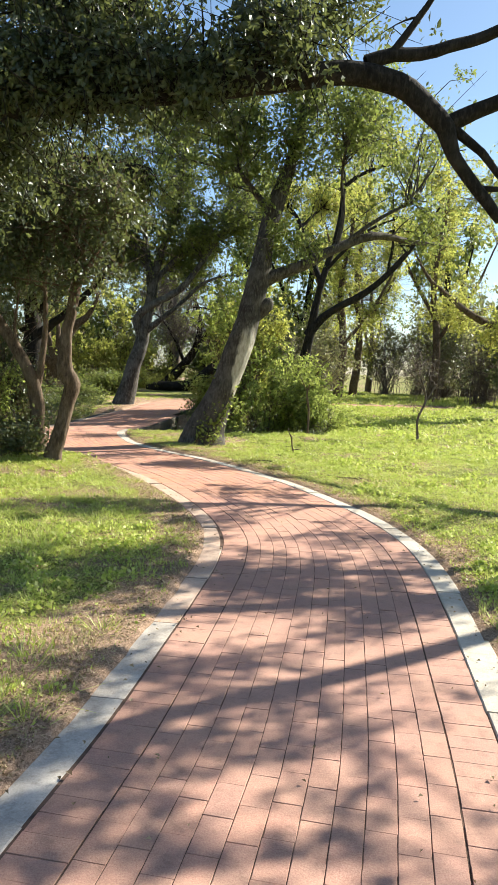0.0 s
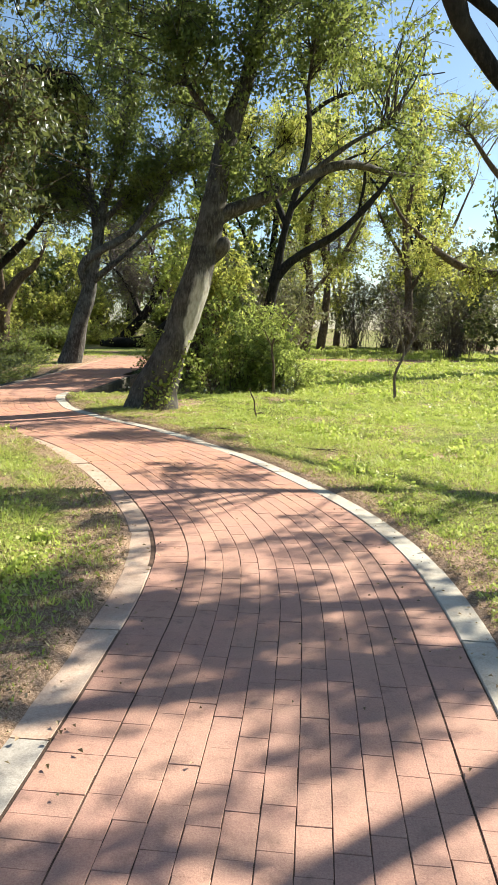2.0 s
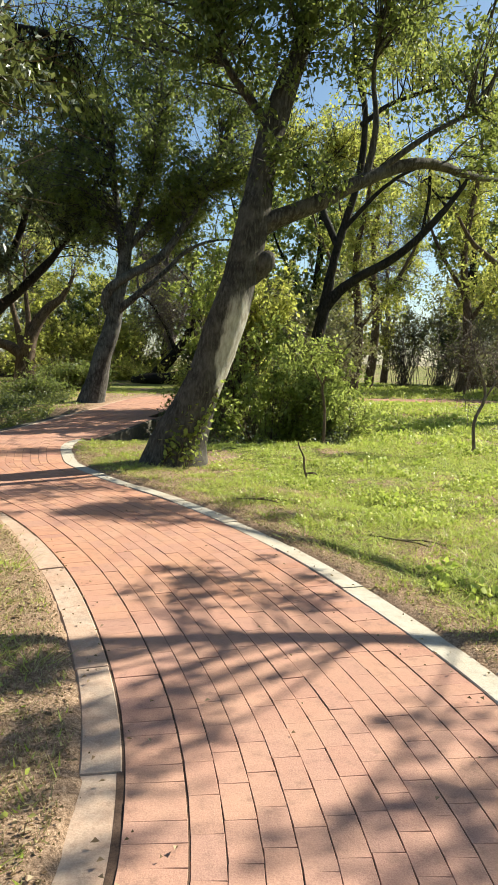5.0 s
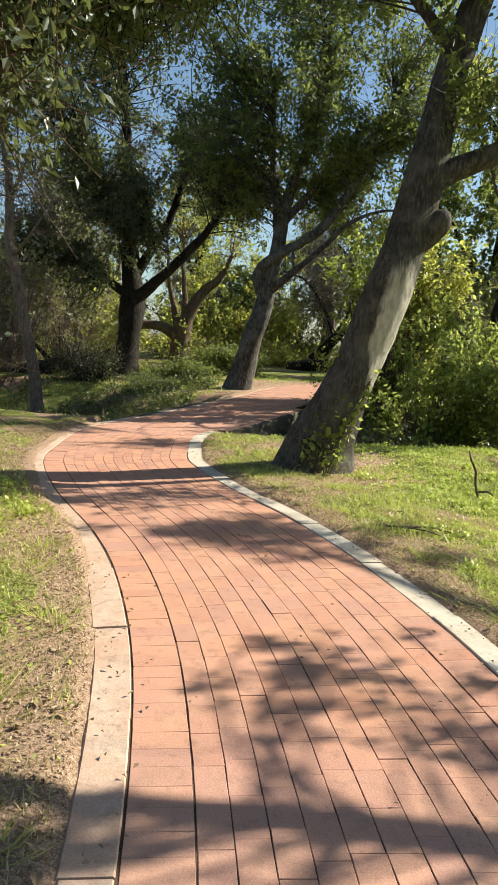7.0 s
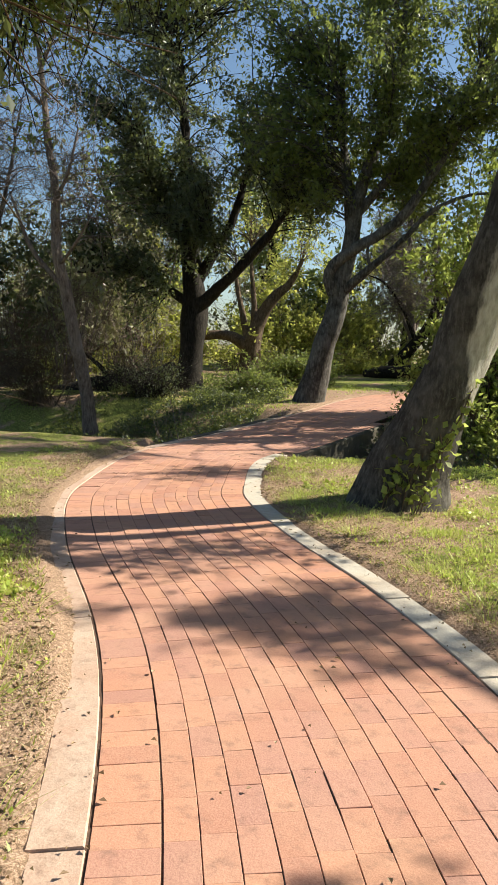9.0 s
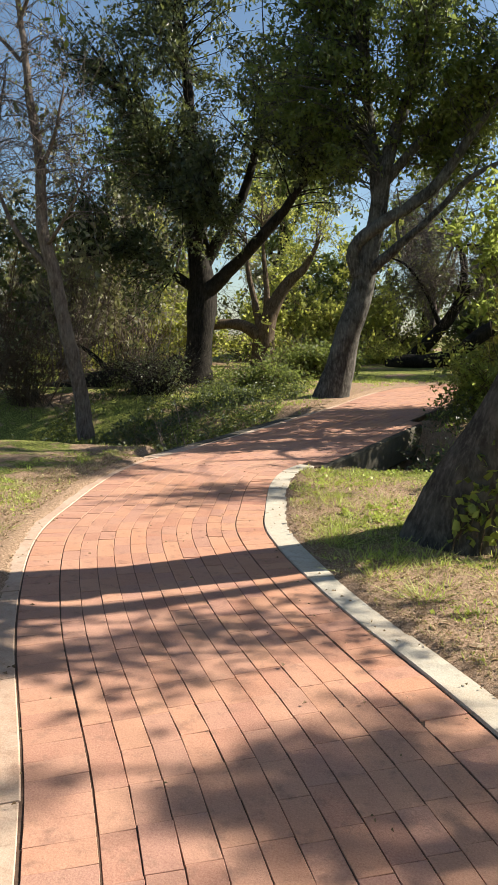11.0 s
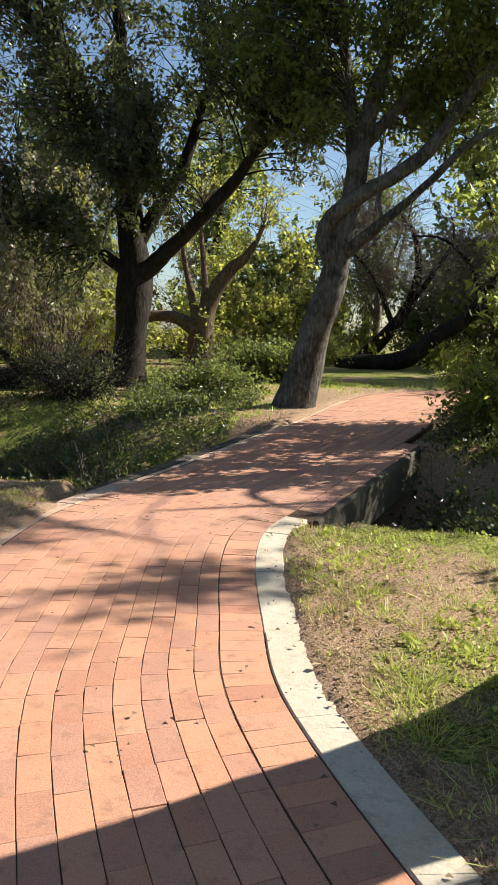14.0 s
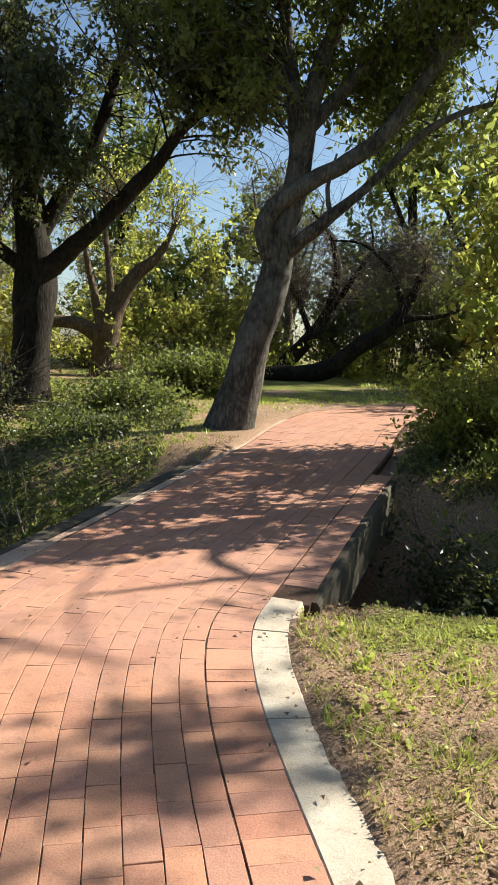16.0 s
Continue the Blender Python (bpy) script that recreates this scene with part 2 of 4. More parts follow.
    return 1.25 * (1 - smooth(0.25, 1.0, d)) * (1 - smooth(0.6, 2.4, x))


def ground_z(x, y, path=True):
    x, y = np.asarray(x, float), np.asarray(y, float)
    z = rise(y) - ditch(x, y)
    z = z + 0.22 * np.exp(-((x + 3.5) ** 2 + (y - 10.9) ** 2) / 1.2)
    d = path_dist(x, y)
    off = smooth(1.1, 2.5, d)
    z = z + off * (0.05 * wave(x, y, 0.7) + 0.025 * wave(x, y, 2.1, 1.0)) + 0.012 * wave(x, y, 5.3, 2.0) * smooth(1.05, 1.3, d)
    z = z + 0.5 * smooth(40, 120, np.hypot(x, y - 15)) * (wave(x, y, 0.03, 0.4) + 0.6)
    edge = d + 0.014 * wave(x, y, 5.5, 0.3) + 0.006 * wave(x, y, 14.0, 1.3)
    edge = edge + 0.10 * smooth(12.2, 13.4, y) * (side_of_path(x, y) < 0)
    z = z + 0.02 - (0.08 * (1 - smooth(0.93, 1.10, edge)) if path else 0)
    bridge = (np.abs(y - 19.5) < 1.9) & (d < 1.4)
    return np.where(bridge & (z > rise(y) - 0.55), np.minimum(z, rise(y) - 0.08), z)


def side_of_path(x, y):
    """-1 where the point lies to the path's left, 1 to its right, by the middle line's x at that y."""
    return np.sign(x - np.interp(y, CENTRE[:600, 1], CENTRE[:600, 0]))


def bare_earth(x, y):
    """1 on trodden earth beside the path, 0 on good turf."""
    d = path_dist(x, y)
    lf = side_of_path(x, y) < 0
    w = np.where(lf, 0.55, 0.28) + 0.35 * wave(x, y, 1.3, 0.6) + 0.2
    b = 1 - smooth(0.2 * w, w, d - 1.05)
    patch = smooth(0.35, 0.8, wave(x, y, 1.1, 2.0) * 0.7 + wave(x, y, 3.1, 0.9) * 0.5)
    spot = np.exp(-((x + 1.95) ** 2 + (y - 16.4) ** 2) / 0.5) + np.exp(-((x - 0.6) ** 2 + (y - 13.2) ** 2) / 0.25) + np.exp(-((x + 0.7) ** 2 + (y - 14.1) ** 2) / 0.4) + np.exp(-((x - 0.5) ** 2 + (y - 12.0) ** 2) / 0.15) + np.exp(-((x - 1.6) ** 2 + (y - 10.6) ** 2) / 0.2) + 0.6 * np.exp(-((x + 1.0) ** 2 + (y - 16.5) ** 2) / 0.5)
    return np.clip(b + 0.7 * patch * np.where(lf, 1.0, 0.5) + spot, 0, 1)


def gz1(x, y):
    return float(ground_z(np.array([x]), np.array([y]), False)[0])


# ---- mesh helpers ----


def mesh_of(name, verts, faces, smooth_faces=False):
    me = bpy.data.meshes.new(name)
    verts = np.asarray(verts, np.float32)
    faces = np.asarray(faces, np.int32)
    n, k = faces.shape
    me.vertices.add(len(verts))
    me.vertices.foreach_set("co", verts.ravel())
    me.loops.add(n * k)
    me.loops.foreach_set("vertex_index", faces.ravel())
    me.polygons.add(n)
    me.polygons.foreach_set("loop_start", np.arange(0, n * k, k, dtype=np.int32))
    me.polygons.foreach_set("use_smooth", np.full(n, smooth_faces))
    me.update(calc_edges=True)
    return me


def part(name, bm, material, parent, label=""):
    """Links a bmesh, or (verts, faces), as one mesh object under parent."""
    if isinstance(bm, tuple):
        me = mesh_of(name, bm[0], bm[1], len(bm) > 2 and bm[2])
    else:
        me = bpy.data.meshes.new(name)
        bm.to_mesh(me)
        bm.free()
    me.materials.append(material)
    ob = new(name, me)
    ob.parent = parent
    return tagged(ob, label)


def thing(name, at, label, category, group="", kind=""):
    ob = new(name)
    ob.empty_display_size = 0.1
    ob.location = at
    return tagged(ob, label, category, group, kind)


def join(pieces):
    vs, fs, n = [], [], 0
    for v, f in pieces:
        vs.append(v)
        fs.append(np.asarray(f) + n)
        n += len(v)
    return np.vstack(vs), np.vstack(fs)


def tube(pts, radii, sides=8, rough=0.0, rng=None, cap=True):
    """A tapered tube of quads along points."""
    p, r = np.asarray(pts, float), np.asarray(radii, float)
    t = np.gradient(p, axis=0)
    t /= np.linalg.norm(t, axis=1)[:, None] + 1e-9
    ref = np.array([0.31, 0.95, 0.05]) if abs(t[0][2]) > 0.6 else np.array([0.1, 0.2, 0.97])
    a = np.cross(t, ref)
    a /= np.linalg.norm(a, axis=1)[:, None] + 1e-9
    b = np.cross(t, a)
    ang = np.linspace(0, 2 * np.pi, sides, endpoint=False)
    rad = r[:, None] * np.ones(sides)
    if rough and rng is not None:
        lobes = 1 + rough * (0.6 * np.sin(3 * ang + rng.uniform(0, 6)) + 0.4 * np.sin(5 * ang + rng.uniform(0, 6)))
        knots = 1 + rough * 0.8 * np.sin(np.linspace(0, len(p) * 0.5, len(p))[:, None] + 2 * np.sin(ang + rng.uniform(0, 6)))
        rad = rad * lobes * knots
    v = p[:, None] + rad[..., None] * (np.cos(ang)[None, :, None] * a[:, None] + np.sin(ang)[None, :, None] * b[:, None])
    v = v.reshape(-1, 3)
    i, j = np.meshgrid(np.arange(len(p) - 1), np.arange(sides), indexing="ij")
    k = (j + 1) % sides
    f = np.stack([i * sides + j, i * sides + k, (i + 1) * sides + k, (i + 1) * sides + j], -1).reshape(-1, 4)
    if cap:
        n = len(v)
        v = np.vstack([v, p[-1:] + t[-1:] * r[-1] * 0.4])
        top = (len(p) - 1) * sides
        f = np.vstack([f] + [[[top + q, top + (q + 1) % sides, top + (q + 2) % sides, n]] for q in range(0, sides - 1, 2)])
    return v, f


def leaves(pos, size, rng, droop=0.5, wide=0.42):
    """A folded four-cornered leaf at every position, as two triangles."""
    n = len(pos)
    d = rng.normal(size=(n, 3))
    d[:, 2] -= droop
    d /= np.linalg.norm(d, axis=1)[:, None]
    s = np.cross(d, rng.normal(size=(n, 3)))
    s /= np.linalg.norm(s, axis=1)[:, None] + 1e-9
    up = np.cross(d, s)
    ln = size * rng.uniform(0.6, 1.25, n)[:, None]
    w = ln * wide * rng.uniform(0.8, 1.2, n)[:, None]
    v = np.stack([pos, pos + d * ln * 0.45 + s * w * 0.5 + up * ln * 0.06, pos + d * ln, pos + d * ln * 0.45 - s * w * 0.5 + up * ln * 0.06], 1).reshape(-1, 3)
    k = np.arange(n)[:, None] * 4
    return v, np.vstack([k + [0, 1, 2], k + [0, 2, 3]])


def sprigs(a, e, bend, per, spread, droop, rng):
    """Places of leaves on short sprigs that leave the outer part of a twig from a to e."""
    n = max(2, per // 11)
    k = rng.uniform(max(0.4, 1 - 1.2 / (np.linalg.norm(e - a) + 1e-6)), 1.0, n)[:, None]
    root = a + (e - a) * k + bend * (4 * k * (1 - k)) * 0.7
    way = rng.normal(size=(n, 3)) + (e - a) / (np.linalg.norm(e - a) + 1e-6) * 0.5 - np.array([0, 0, 0.35 * droop])
    way *= spread * rng.uniform(0.7, 1.9, (n, 1)) / np.linalg.norm(way, axis=1)[:, None]
    i = rng.integers(0, n, per)
    t = rng.uniform(0.05, 1, (per, 1)) ** 0.7
    return root[i] + way[i] * t + np.array([0, 0, -0.12 * droop]) * spread * t * t + rng.normal(size=(per, 3)) * 0.035 * (1 + spread)


def in_blobs(blobs, rng):
    """Places inside ellipsoids (x, y, z, rx, ry, rz, count), crowded towards the skin, with gaps."""
    out = []
    for x, y, z, rx, ry, rz, n in blobs:
        d = rng.normal(size=(int(n * 1.7), 3))
        d /= np.linalg.norm(d, axis=1)[:, None]
        p = d * (rng.uniform(0.08, 1, len(d)) ** 0.5)[:, None] * np.array([rx, ry, rz]) + np.array([x, y, z])
        gap = np.sin(p[:, 0] * 2.1 + z) + np.sin(p[:, 1] * 2.3 + x) + np.sin(p[:, 2] * 2.7 + y)
        out.append(p[gap > (-0.75 if rx > 1 else -9)][:n])
    return np.vstack(out)


def tree(name, label, limbs, blobs, seed, bark, leaf, per=110, size=0.075, spread=0.34, sides=10, twig_r=0.016, group="", category="tree", rough=0.08, bare=2, droop=0.6, twig_mat=None):
    """limbs: lists of (x, y, z, radius), the trunk first. blobs: where the foliage hangs."""
    rng = np.random.default_rng(seed)
    base = np.array(limbs[0][0][:3])
    root = thing(name, base, label, category, group)
    nodes = []
    for i, lim in enumerate(limbs):
        c = spline(lim, 0.12)
        wob = np.cumsum(rng.normal(size=(len(c), 3)), axis=0) * 0.006
        wob -= np.linspace(0, 1, len(c))[:, None] * wob[-1] * 0.5
        p = c[:, :3] + wob * min(1, 6 * lim[0][3] + 0.3)
        r = np.maximum(c[:, 3], 0.006)
        part("trunk" if i == 0 else "limb", (*tube(p - base, r, sides if r[0] > 0.08 else 7, rough, rng), True), bark, root)
        lo = len(p) // 3 if i == 0 else len(p) // 6
        nodes.append(np.hstack([p[lo:], r[lo:, None]]))
    nodes = np.vstack(nodes)
    if not blobs:
        return root
    ends = in_blobs(blobs, rng)
    hub = ends[np.arange(len(ends)) // 4 * 4]
    ends = hub + (ends - hub) * 0.22 + rng.normal(size=ends.shape) * 0.2
    twigs, pos = [], []
    for e in ends:
        d = np.linalg.norm(nodes[:, :3] - e, axis=1) + 0.8 * np.maximum(0, nodes[:, 2] - e[2])
        b = nodes[np.argmin(d + rng.uniform(0, 0.5, len(d)))]
        a, h = b[:3], np.linalg.norm(e - b[:3])
        bend = rng.normal(size=3) * 0.12 * h + np.array([0, 0, 0.12 * h])
        t = np.linspace(0, 1, 6)[:, None]
        p = a + (e - a) * t + bend * (4 * t * (1 - t)) * 0.7
        r0 = min(b[3] * 0.7, twig_r * (0.5 + 0.5 * h))
        twigs.append(tube(p - base, np.linspace(r0, 0.004, 6), 3 if r0 < 0.014 else 4, cap=False))
        k = rng.uniform(max(0.45, 1 - 1.1 / h), 1.0, bare)
        for s in a + (e - a) * k[:, None] + bend * (4 * k * (1 - k))[:, None] * 0.7:
            f = s + rng.normal(size=3) * spread * 1.3
            m = (s + f) / 2 + rng.normal(size=3) * 0.05
            twigs.append(tube(np.array([s, m, f]) - base, [0.006, 0.005, 0.003], 3, cap=False))
        if per:
            pos.append(sprigs(a, e, bend, per, spread, droop, rng))
    tagged(part("branchwork", (*join(twigs), True), twig_mat or bark, root), kind="stuff")
    if per:
        tagged(part("crown", leaves(np.vstack(pos) - base, size * 1.4, rng, droop, 0.5), leaf, root), kind="stuff")
    return root


def bush(name, label, x, y, rx, ry, h, seed, leaf, n=60, per=90, size=0.06, stems=9, z=None, category="bush", group="", bark=None, bare=2, droop=0.2, spread=0.24):
    """Many stems from one foot, with foliage down to the ground."""
    rng = np.random.default_rng(seed)
    z = gz1(x, y) if z is None else z
    root = thing(name, (x, y, z - 0.03), label, category, group)
    stalks, pos = [], []
    d = rng.normal(size=(n, 3))
    d /= np.linalg.norm(d, axis=1)[:, None]
    u = rng.uniform(0.15, 1, n) ** 0.45
    nc = max(5, n // 9)
    cores = d[:nc] * (u[:nc, None] * 0.95) * np.array([rx, ry, h / 2]) + np.array([0, 0, h * 0.52])
    cores[:, :2] *= (1.25 - 0.55 * np.abs(cores[:, 2:3] / h - 0.45))
    ends = cores[rng.integers(0, nc, n)] + rng.normal(size=(n, 3)) * np.array([rx, ry, h * 0.4]) * 0.17
    ends[:, 2] = np.maximum(ends[:, 2], 0.12)
    for i, e in enumerate(ends):
        f = np.array([rng.normal() * 0.12 * rx, rng.normal() * 0.12 * ry, 0])
        m = f + (e - f) * 0.5 + np.array([0, 0, 0.18 * h]) * rng.uniform(0.2, 1) + rng.normal(size=3) * 0.08
        c = spline([f, m, e], 0.3 if h < 4 else 0.6)
        stalks.append(tube(c, np.linspace(0.018 if i < stems else 0.01, 0.003, len(c)), 3, cap=False))
        for _ in range(bare):
            k = int(rng.uniform(0.4, 1) * (len(c) - 1))
            g = c[k] + rng.normal(size=3) * spread * 1.6
            stalks.append(tube(np.array([c[k], (c[k] + g) / 2 + rng.normal(size=3) * 0.03, g]), [0.006, 0.004, 0.002], 3, cap=False))
        if per:
            q = sprigs(c[0], c[-1], (m - (f + e) / 2) * 0.7, per, spread * 1.25, droop, rng)
            q[:, 2] = np.abs(q[:, 2]) + 0.01
            pos.append(q)
    tagged(part("branchwork", (*join(stalks), True), bark or M_BARK_BROWN, root), kind="stuff")
    if per:
        tagged(part("foliage", leaves(np.vstack(pos), size * 1.3, rng, droop, 0.5), leaf, root), kind="stuff")
    return root


# ---- ground: one sheet to the horizon ----
def axis(lo, hi, step, far):
    out = list(np.arange(lo, hi + 1e-6, step))
    g, a, b = step, lo, hi
    while b < far:
        g = min(g * 1.16, 40)
        a, b = a - g, b + g
        out = [a] + out + [b]
    return np.array(out)


gx, gy = axis(-6.3, 3.0, 0.07, 900), axis(0, 22, 0.08, 900)
GX, GY = np.meshgrid(gx, gy, indexing="ij")
GZ = ground_z(GX.ravel(), GY.ravel())
nx, ny = len(gx), len(gy)
gi, gj = np.meshgrid(np.arange(nx - 1), np.arange(ny - 1), indexing="ij")
gq = np.stack([gi * ny + gj, (gi + 1) * ny + gj, (gi + 1) * ny + gj + 1, gi * ny + gj + 1], -1).reshape(-1, 4)
ground = new("ground", mesh_of("ground", np.stack([GX.ravel(), GY.ravel(), GZ], 1), gq, True))
ground.data.materials.append(M_GROUND)
tagged(ground, "short green grass with bare tan earth and leaf litter", "ground", kind="structure")

wear = ground.data.attributes.new("bare", "FLOAT", "POINT")
wear.data.foreach_set("value", bare_earth(GX.ravel(), GY.ravel()).astype(np.float32))

# ---- brick path: bed, kerbs, bridge ----
path = thing("path", (0, 0, 0), "curving footpath of red clay pavers with concrete kerbs", "path", kind="structure")


def sweep(s0, s1, profile, step=0.1):
    """Carries a closed profile of (offset to the right, height) along the path."""
    n = max(2, int((s1 - s0) / step) + 1)
    s = np.linspace(s0, s1, n)
    c = np.stack([np.interp(s, ARC, CENTRE[:, k]) for k in (0, 1)], 1)
    m = np.stack([np.interp(s, ARC, NRM[:, k]) for k in (0, 1)], 1)
    z = rise(c[:, 1])
    k = len(profile)
    v = np.array([[(*(c[i] + m[i] * u), z[i] + h) for u, h in profile] for i in range(n)]).reshape(-1, 3)
    f = [[i * k + j, (i + 1) * k + j, (i + 1) * k + (j + 1) % k, i * k + (j + 1) % k] for i in range(n - 1) for j in range(k)]
    bm = bmesh.new()
    vs = [bm.verts.new(p) for p in v]
    for q in f:
        bm.faces.new([vs[a] for a in q])
    bm.faces.new(vs[:k])
    bm.faces.new(vs[:-k - 1:-1])
    bmesh.ops.recalc_face_normals(bm, faces=bm.faces)
    return bm


S_END = float(ARC[-1])
S_BR0, S_BR1 = s_at(18.0), s_at(21.35)
part("bed", sweep(0, S_END, [(-HALF - 0.03, -0.16), (HALF + 0.03, -0.16), (HALF + 0.03, -0.0045), (-HALF - 0.03, -0.0045)]), M_BED, path)
krng = np.random.default_rng(5)
for side in (-1, 1):
    s = 0.4
    while s < (S_BR0 - 0.3 if side > 0 else S_BR1 + 2.5):
        ln = krng.uniform(0.92, 1.12)
        if side > 0:
            ln = min(ln, max(0.3, S_BR0 - 0.02 - s))
        j = krng.normal(0, 0.003, 2)
        wide = KERB if s < S_BR0 or side > 0 else 0.13
        a, b = HALF + (0.004 if side > 0 else 0.009) + j[0], HALF + wide + krng.normal(0, 0.008)
        t = (0.004 if side > 0 else 0.001) + j[1]
        prof = [(side * a, -0.12), (side * a, t - 0.006), (side * (a + 0.006), t), (side * (b - 0.02), t - 0.003), (side * b, t - 0.022), (side * b, -0.12)]
        part("kerb_stone", sweep(s, s + ln - 0.007, prof), M_KERB_GREY if s < s_at(3.4) else M_KERB if side > 0 else M_KERB_DUSTY, path)
        s += ln
bridge = thing("bridge", (*np.array([np.interp(S_BR0, ARC, CENTRE[:, 0]), np.interp(S_BR0, ARC, CENTRE[:, 1])]), 0), "low weathered concrete footbridge slab over a dry ditch, coloured dark for shade", "bridge", kind="structure")


def at_bridge(name, bm, mat):
    bmesh.ops.translate(bm, verts=bm.verts, vec=-bridge.location)
    return part(name, bm, mat, bridge)


at_bridge("deck", sweep(S_BR0, S_BR1, [(-1.13, -0.45), (1.13, -0.45), (1.15, -0.42), (1.15, -0.03), (1.13, -0.004), (1.10, -0.004), (1.10, -0.17), (-0.995, -0.17), (-0.995, -0.005), (-1.13, -0.005), (-1.15, -0.03), (-1.15, -0.42)]), M_DECK_SHADED)
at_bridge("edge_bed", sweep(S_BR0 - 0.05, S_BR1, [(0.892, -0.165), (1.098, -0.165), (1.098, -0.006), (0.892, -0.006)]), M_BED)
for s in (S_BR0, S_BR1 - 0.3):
    at_bridge("abutment", sweep(s, s + 0.3, [(-1.2, -1.7), (1.2, -1.7), (1.2, -0.452), (-1.2, -0.452)]), M_DECK_SHADED)

# ---- trees ----
tree("tree", "big leaning tree with grey bark, ivy at its foot", [
    [(-1.02, 15.25, -0.15, 0.56), (-0.96, 15.25, 0.17, 0.45), (-0.83, 15.20, 0.59, 0.35), (-0.56, 15.13, 1.21, 0.295), (-0.27, 15.09, 2.08, 0.265), (-0.06, 15.10, 2.90, 0.25), (0.05, 15.16, 3.57, 0.21), (0.15, 15.30, 4.29, 0.19), (0.37, 15.35, 5.16, 0.165), (0.66, 15.45, 6.12, 0.13), (0.9, 15.54, 7.37, 0.0866)],
    [(-0.07, 15.20, 2.68, 0.173), (0.14, 15.14, 2.85, 0.144), (0.27, 15.10, 2.96, 0.13), (0.33, 15.08, 3.01, 0.0866)],
    [(0.03, 15.16, 3.35, 0.164), (0.45, 15.2, 3.6, 0.13), (0.9, 15.3, 3.82, 0.115), (1.7, 15.6, 4.27, 0.10), (2.48, 16.0, 4.57, 0.085), (3.5, 16.9, 4.65, 0.06), (4.3, 17.6, 4.75, 0.03)],
    [(1.65, 15.58, 4.24, 0.0577), (1.75, 15.6, 4.97, 0.0433), (1.7, 15.7, 5.64, 0.0337), (1.75, 15.7, 6.41, 0.0192)],
    [(0.30, 15.30, 4.72, 0.0866), (0.01, 15.25, 5.06, 0.0673), (-0.33, 15.16, 5.45, 0.0529), (-0.57, 15.16, 6.02, 0.0385), (-0.76, 15.06, 6.79, 0.0192)],
    [(1.8, 15.65, 4.3, 0.0481), (2.5, 15.7, 4.85, 0.0385), (3.3, 15.9, 5.3, 0.0241)],
], [(1.55, 15.25, 6.89, 2.8, 2.2, 1.8, 150), (-0.86, 14.87, 6.22, 1.9, 1.7, 1.4, 70), (0.49, 14.96, 4.39, 0.5, 0.5, 0.5, 9), (3.1, 16.3, 5.0, 1.2, 0.8, 0.6, 36), (-0.3, 15.2, 5.6, 1.2, 1.0, 0.8, 36)], 11, M_BARK_LIT_SCAR, M_LEAF, per=85, size=0.07, spread=0.3)

tree("tree", "forked tree with smooth grey bark beside the path", [
    [(-4.14, 23.7, 0.15, 0.42), (-4.1, 23.7, 0.45, 0.33), (-3.9, 23.7, 1.27, 0.26), (-3.67, 23.7, 2.12, 0.225), (-3.55, 23.7, 2.85, 0.205), (-3.38, 23.7, 3.5, 0.17), (-3.33, 23.7, 4.16, 0.16), (-3.17, 23.7, 4.93, 0.13), (-3.0, 23.8, 5.6, 0.11), (-2.7, 23.9, 6.6, 0.08), (-2.5, 24, 7.8, 0.06), (-2.6, 24, 9.8, 0.02)],
    [(-3.64, 23.65, 2.65, 0.15), (-3.74, 23.58, 2.98, 0.13), (-3.62, 23.52, 3.26, 0.12), (-3.15, 23.5, 3.6, 0.12), (-2.59, 23.5, 3.91, 0.11), (-2.21, 23.5, 4.21, 0.10), (-1.79, 23.4, 4.8, 0.09), (-1.44, 23.4, 5.3, 0.075), (-0.9, 23.3, 6.2, 0.04)],
    [(-3.55, 23.7, 2.6, 0.12), (-3.3, 23.65, 2.8, 0.10), (-2.88, 23.6, 3.16, 0.08), (-2.49, 23.6, 3.47, 0.065), (-2.04, 23.6, 3.9, 0.055), (-1.67, 23.5, 4.23, 0.05), (-1.1, 23.4, 4.45, 0.035), (-0.4, 23.3, 4.5, 0.015)],
    [(-3.34, 23.75, 4.0, 0.12), (-3.46, 23.8, 4.94, 0.10), (-3.58, 23.9, 5.7, 0.085), (-3.7, 24, 7, 0.04)],
    [(-3.27, 23.7, 4.25, 0.10), (-2.95, 23.75, 4.65, 0.09), (-2.58, 23.8, 5.06, 0.08), (-2.1, 23.9, 5.4, 0.07), (-1.5, 24, 6.1, 0.05), (-0.9, 24.1, 7, 0.02)],
    [(-2.9, 23.6, 3.2, 0.04), (-2.95, 23.5, 3.5, 0.03), (-2.85, 23.4, 3.9, 0.015)],
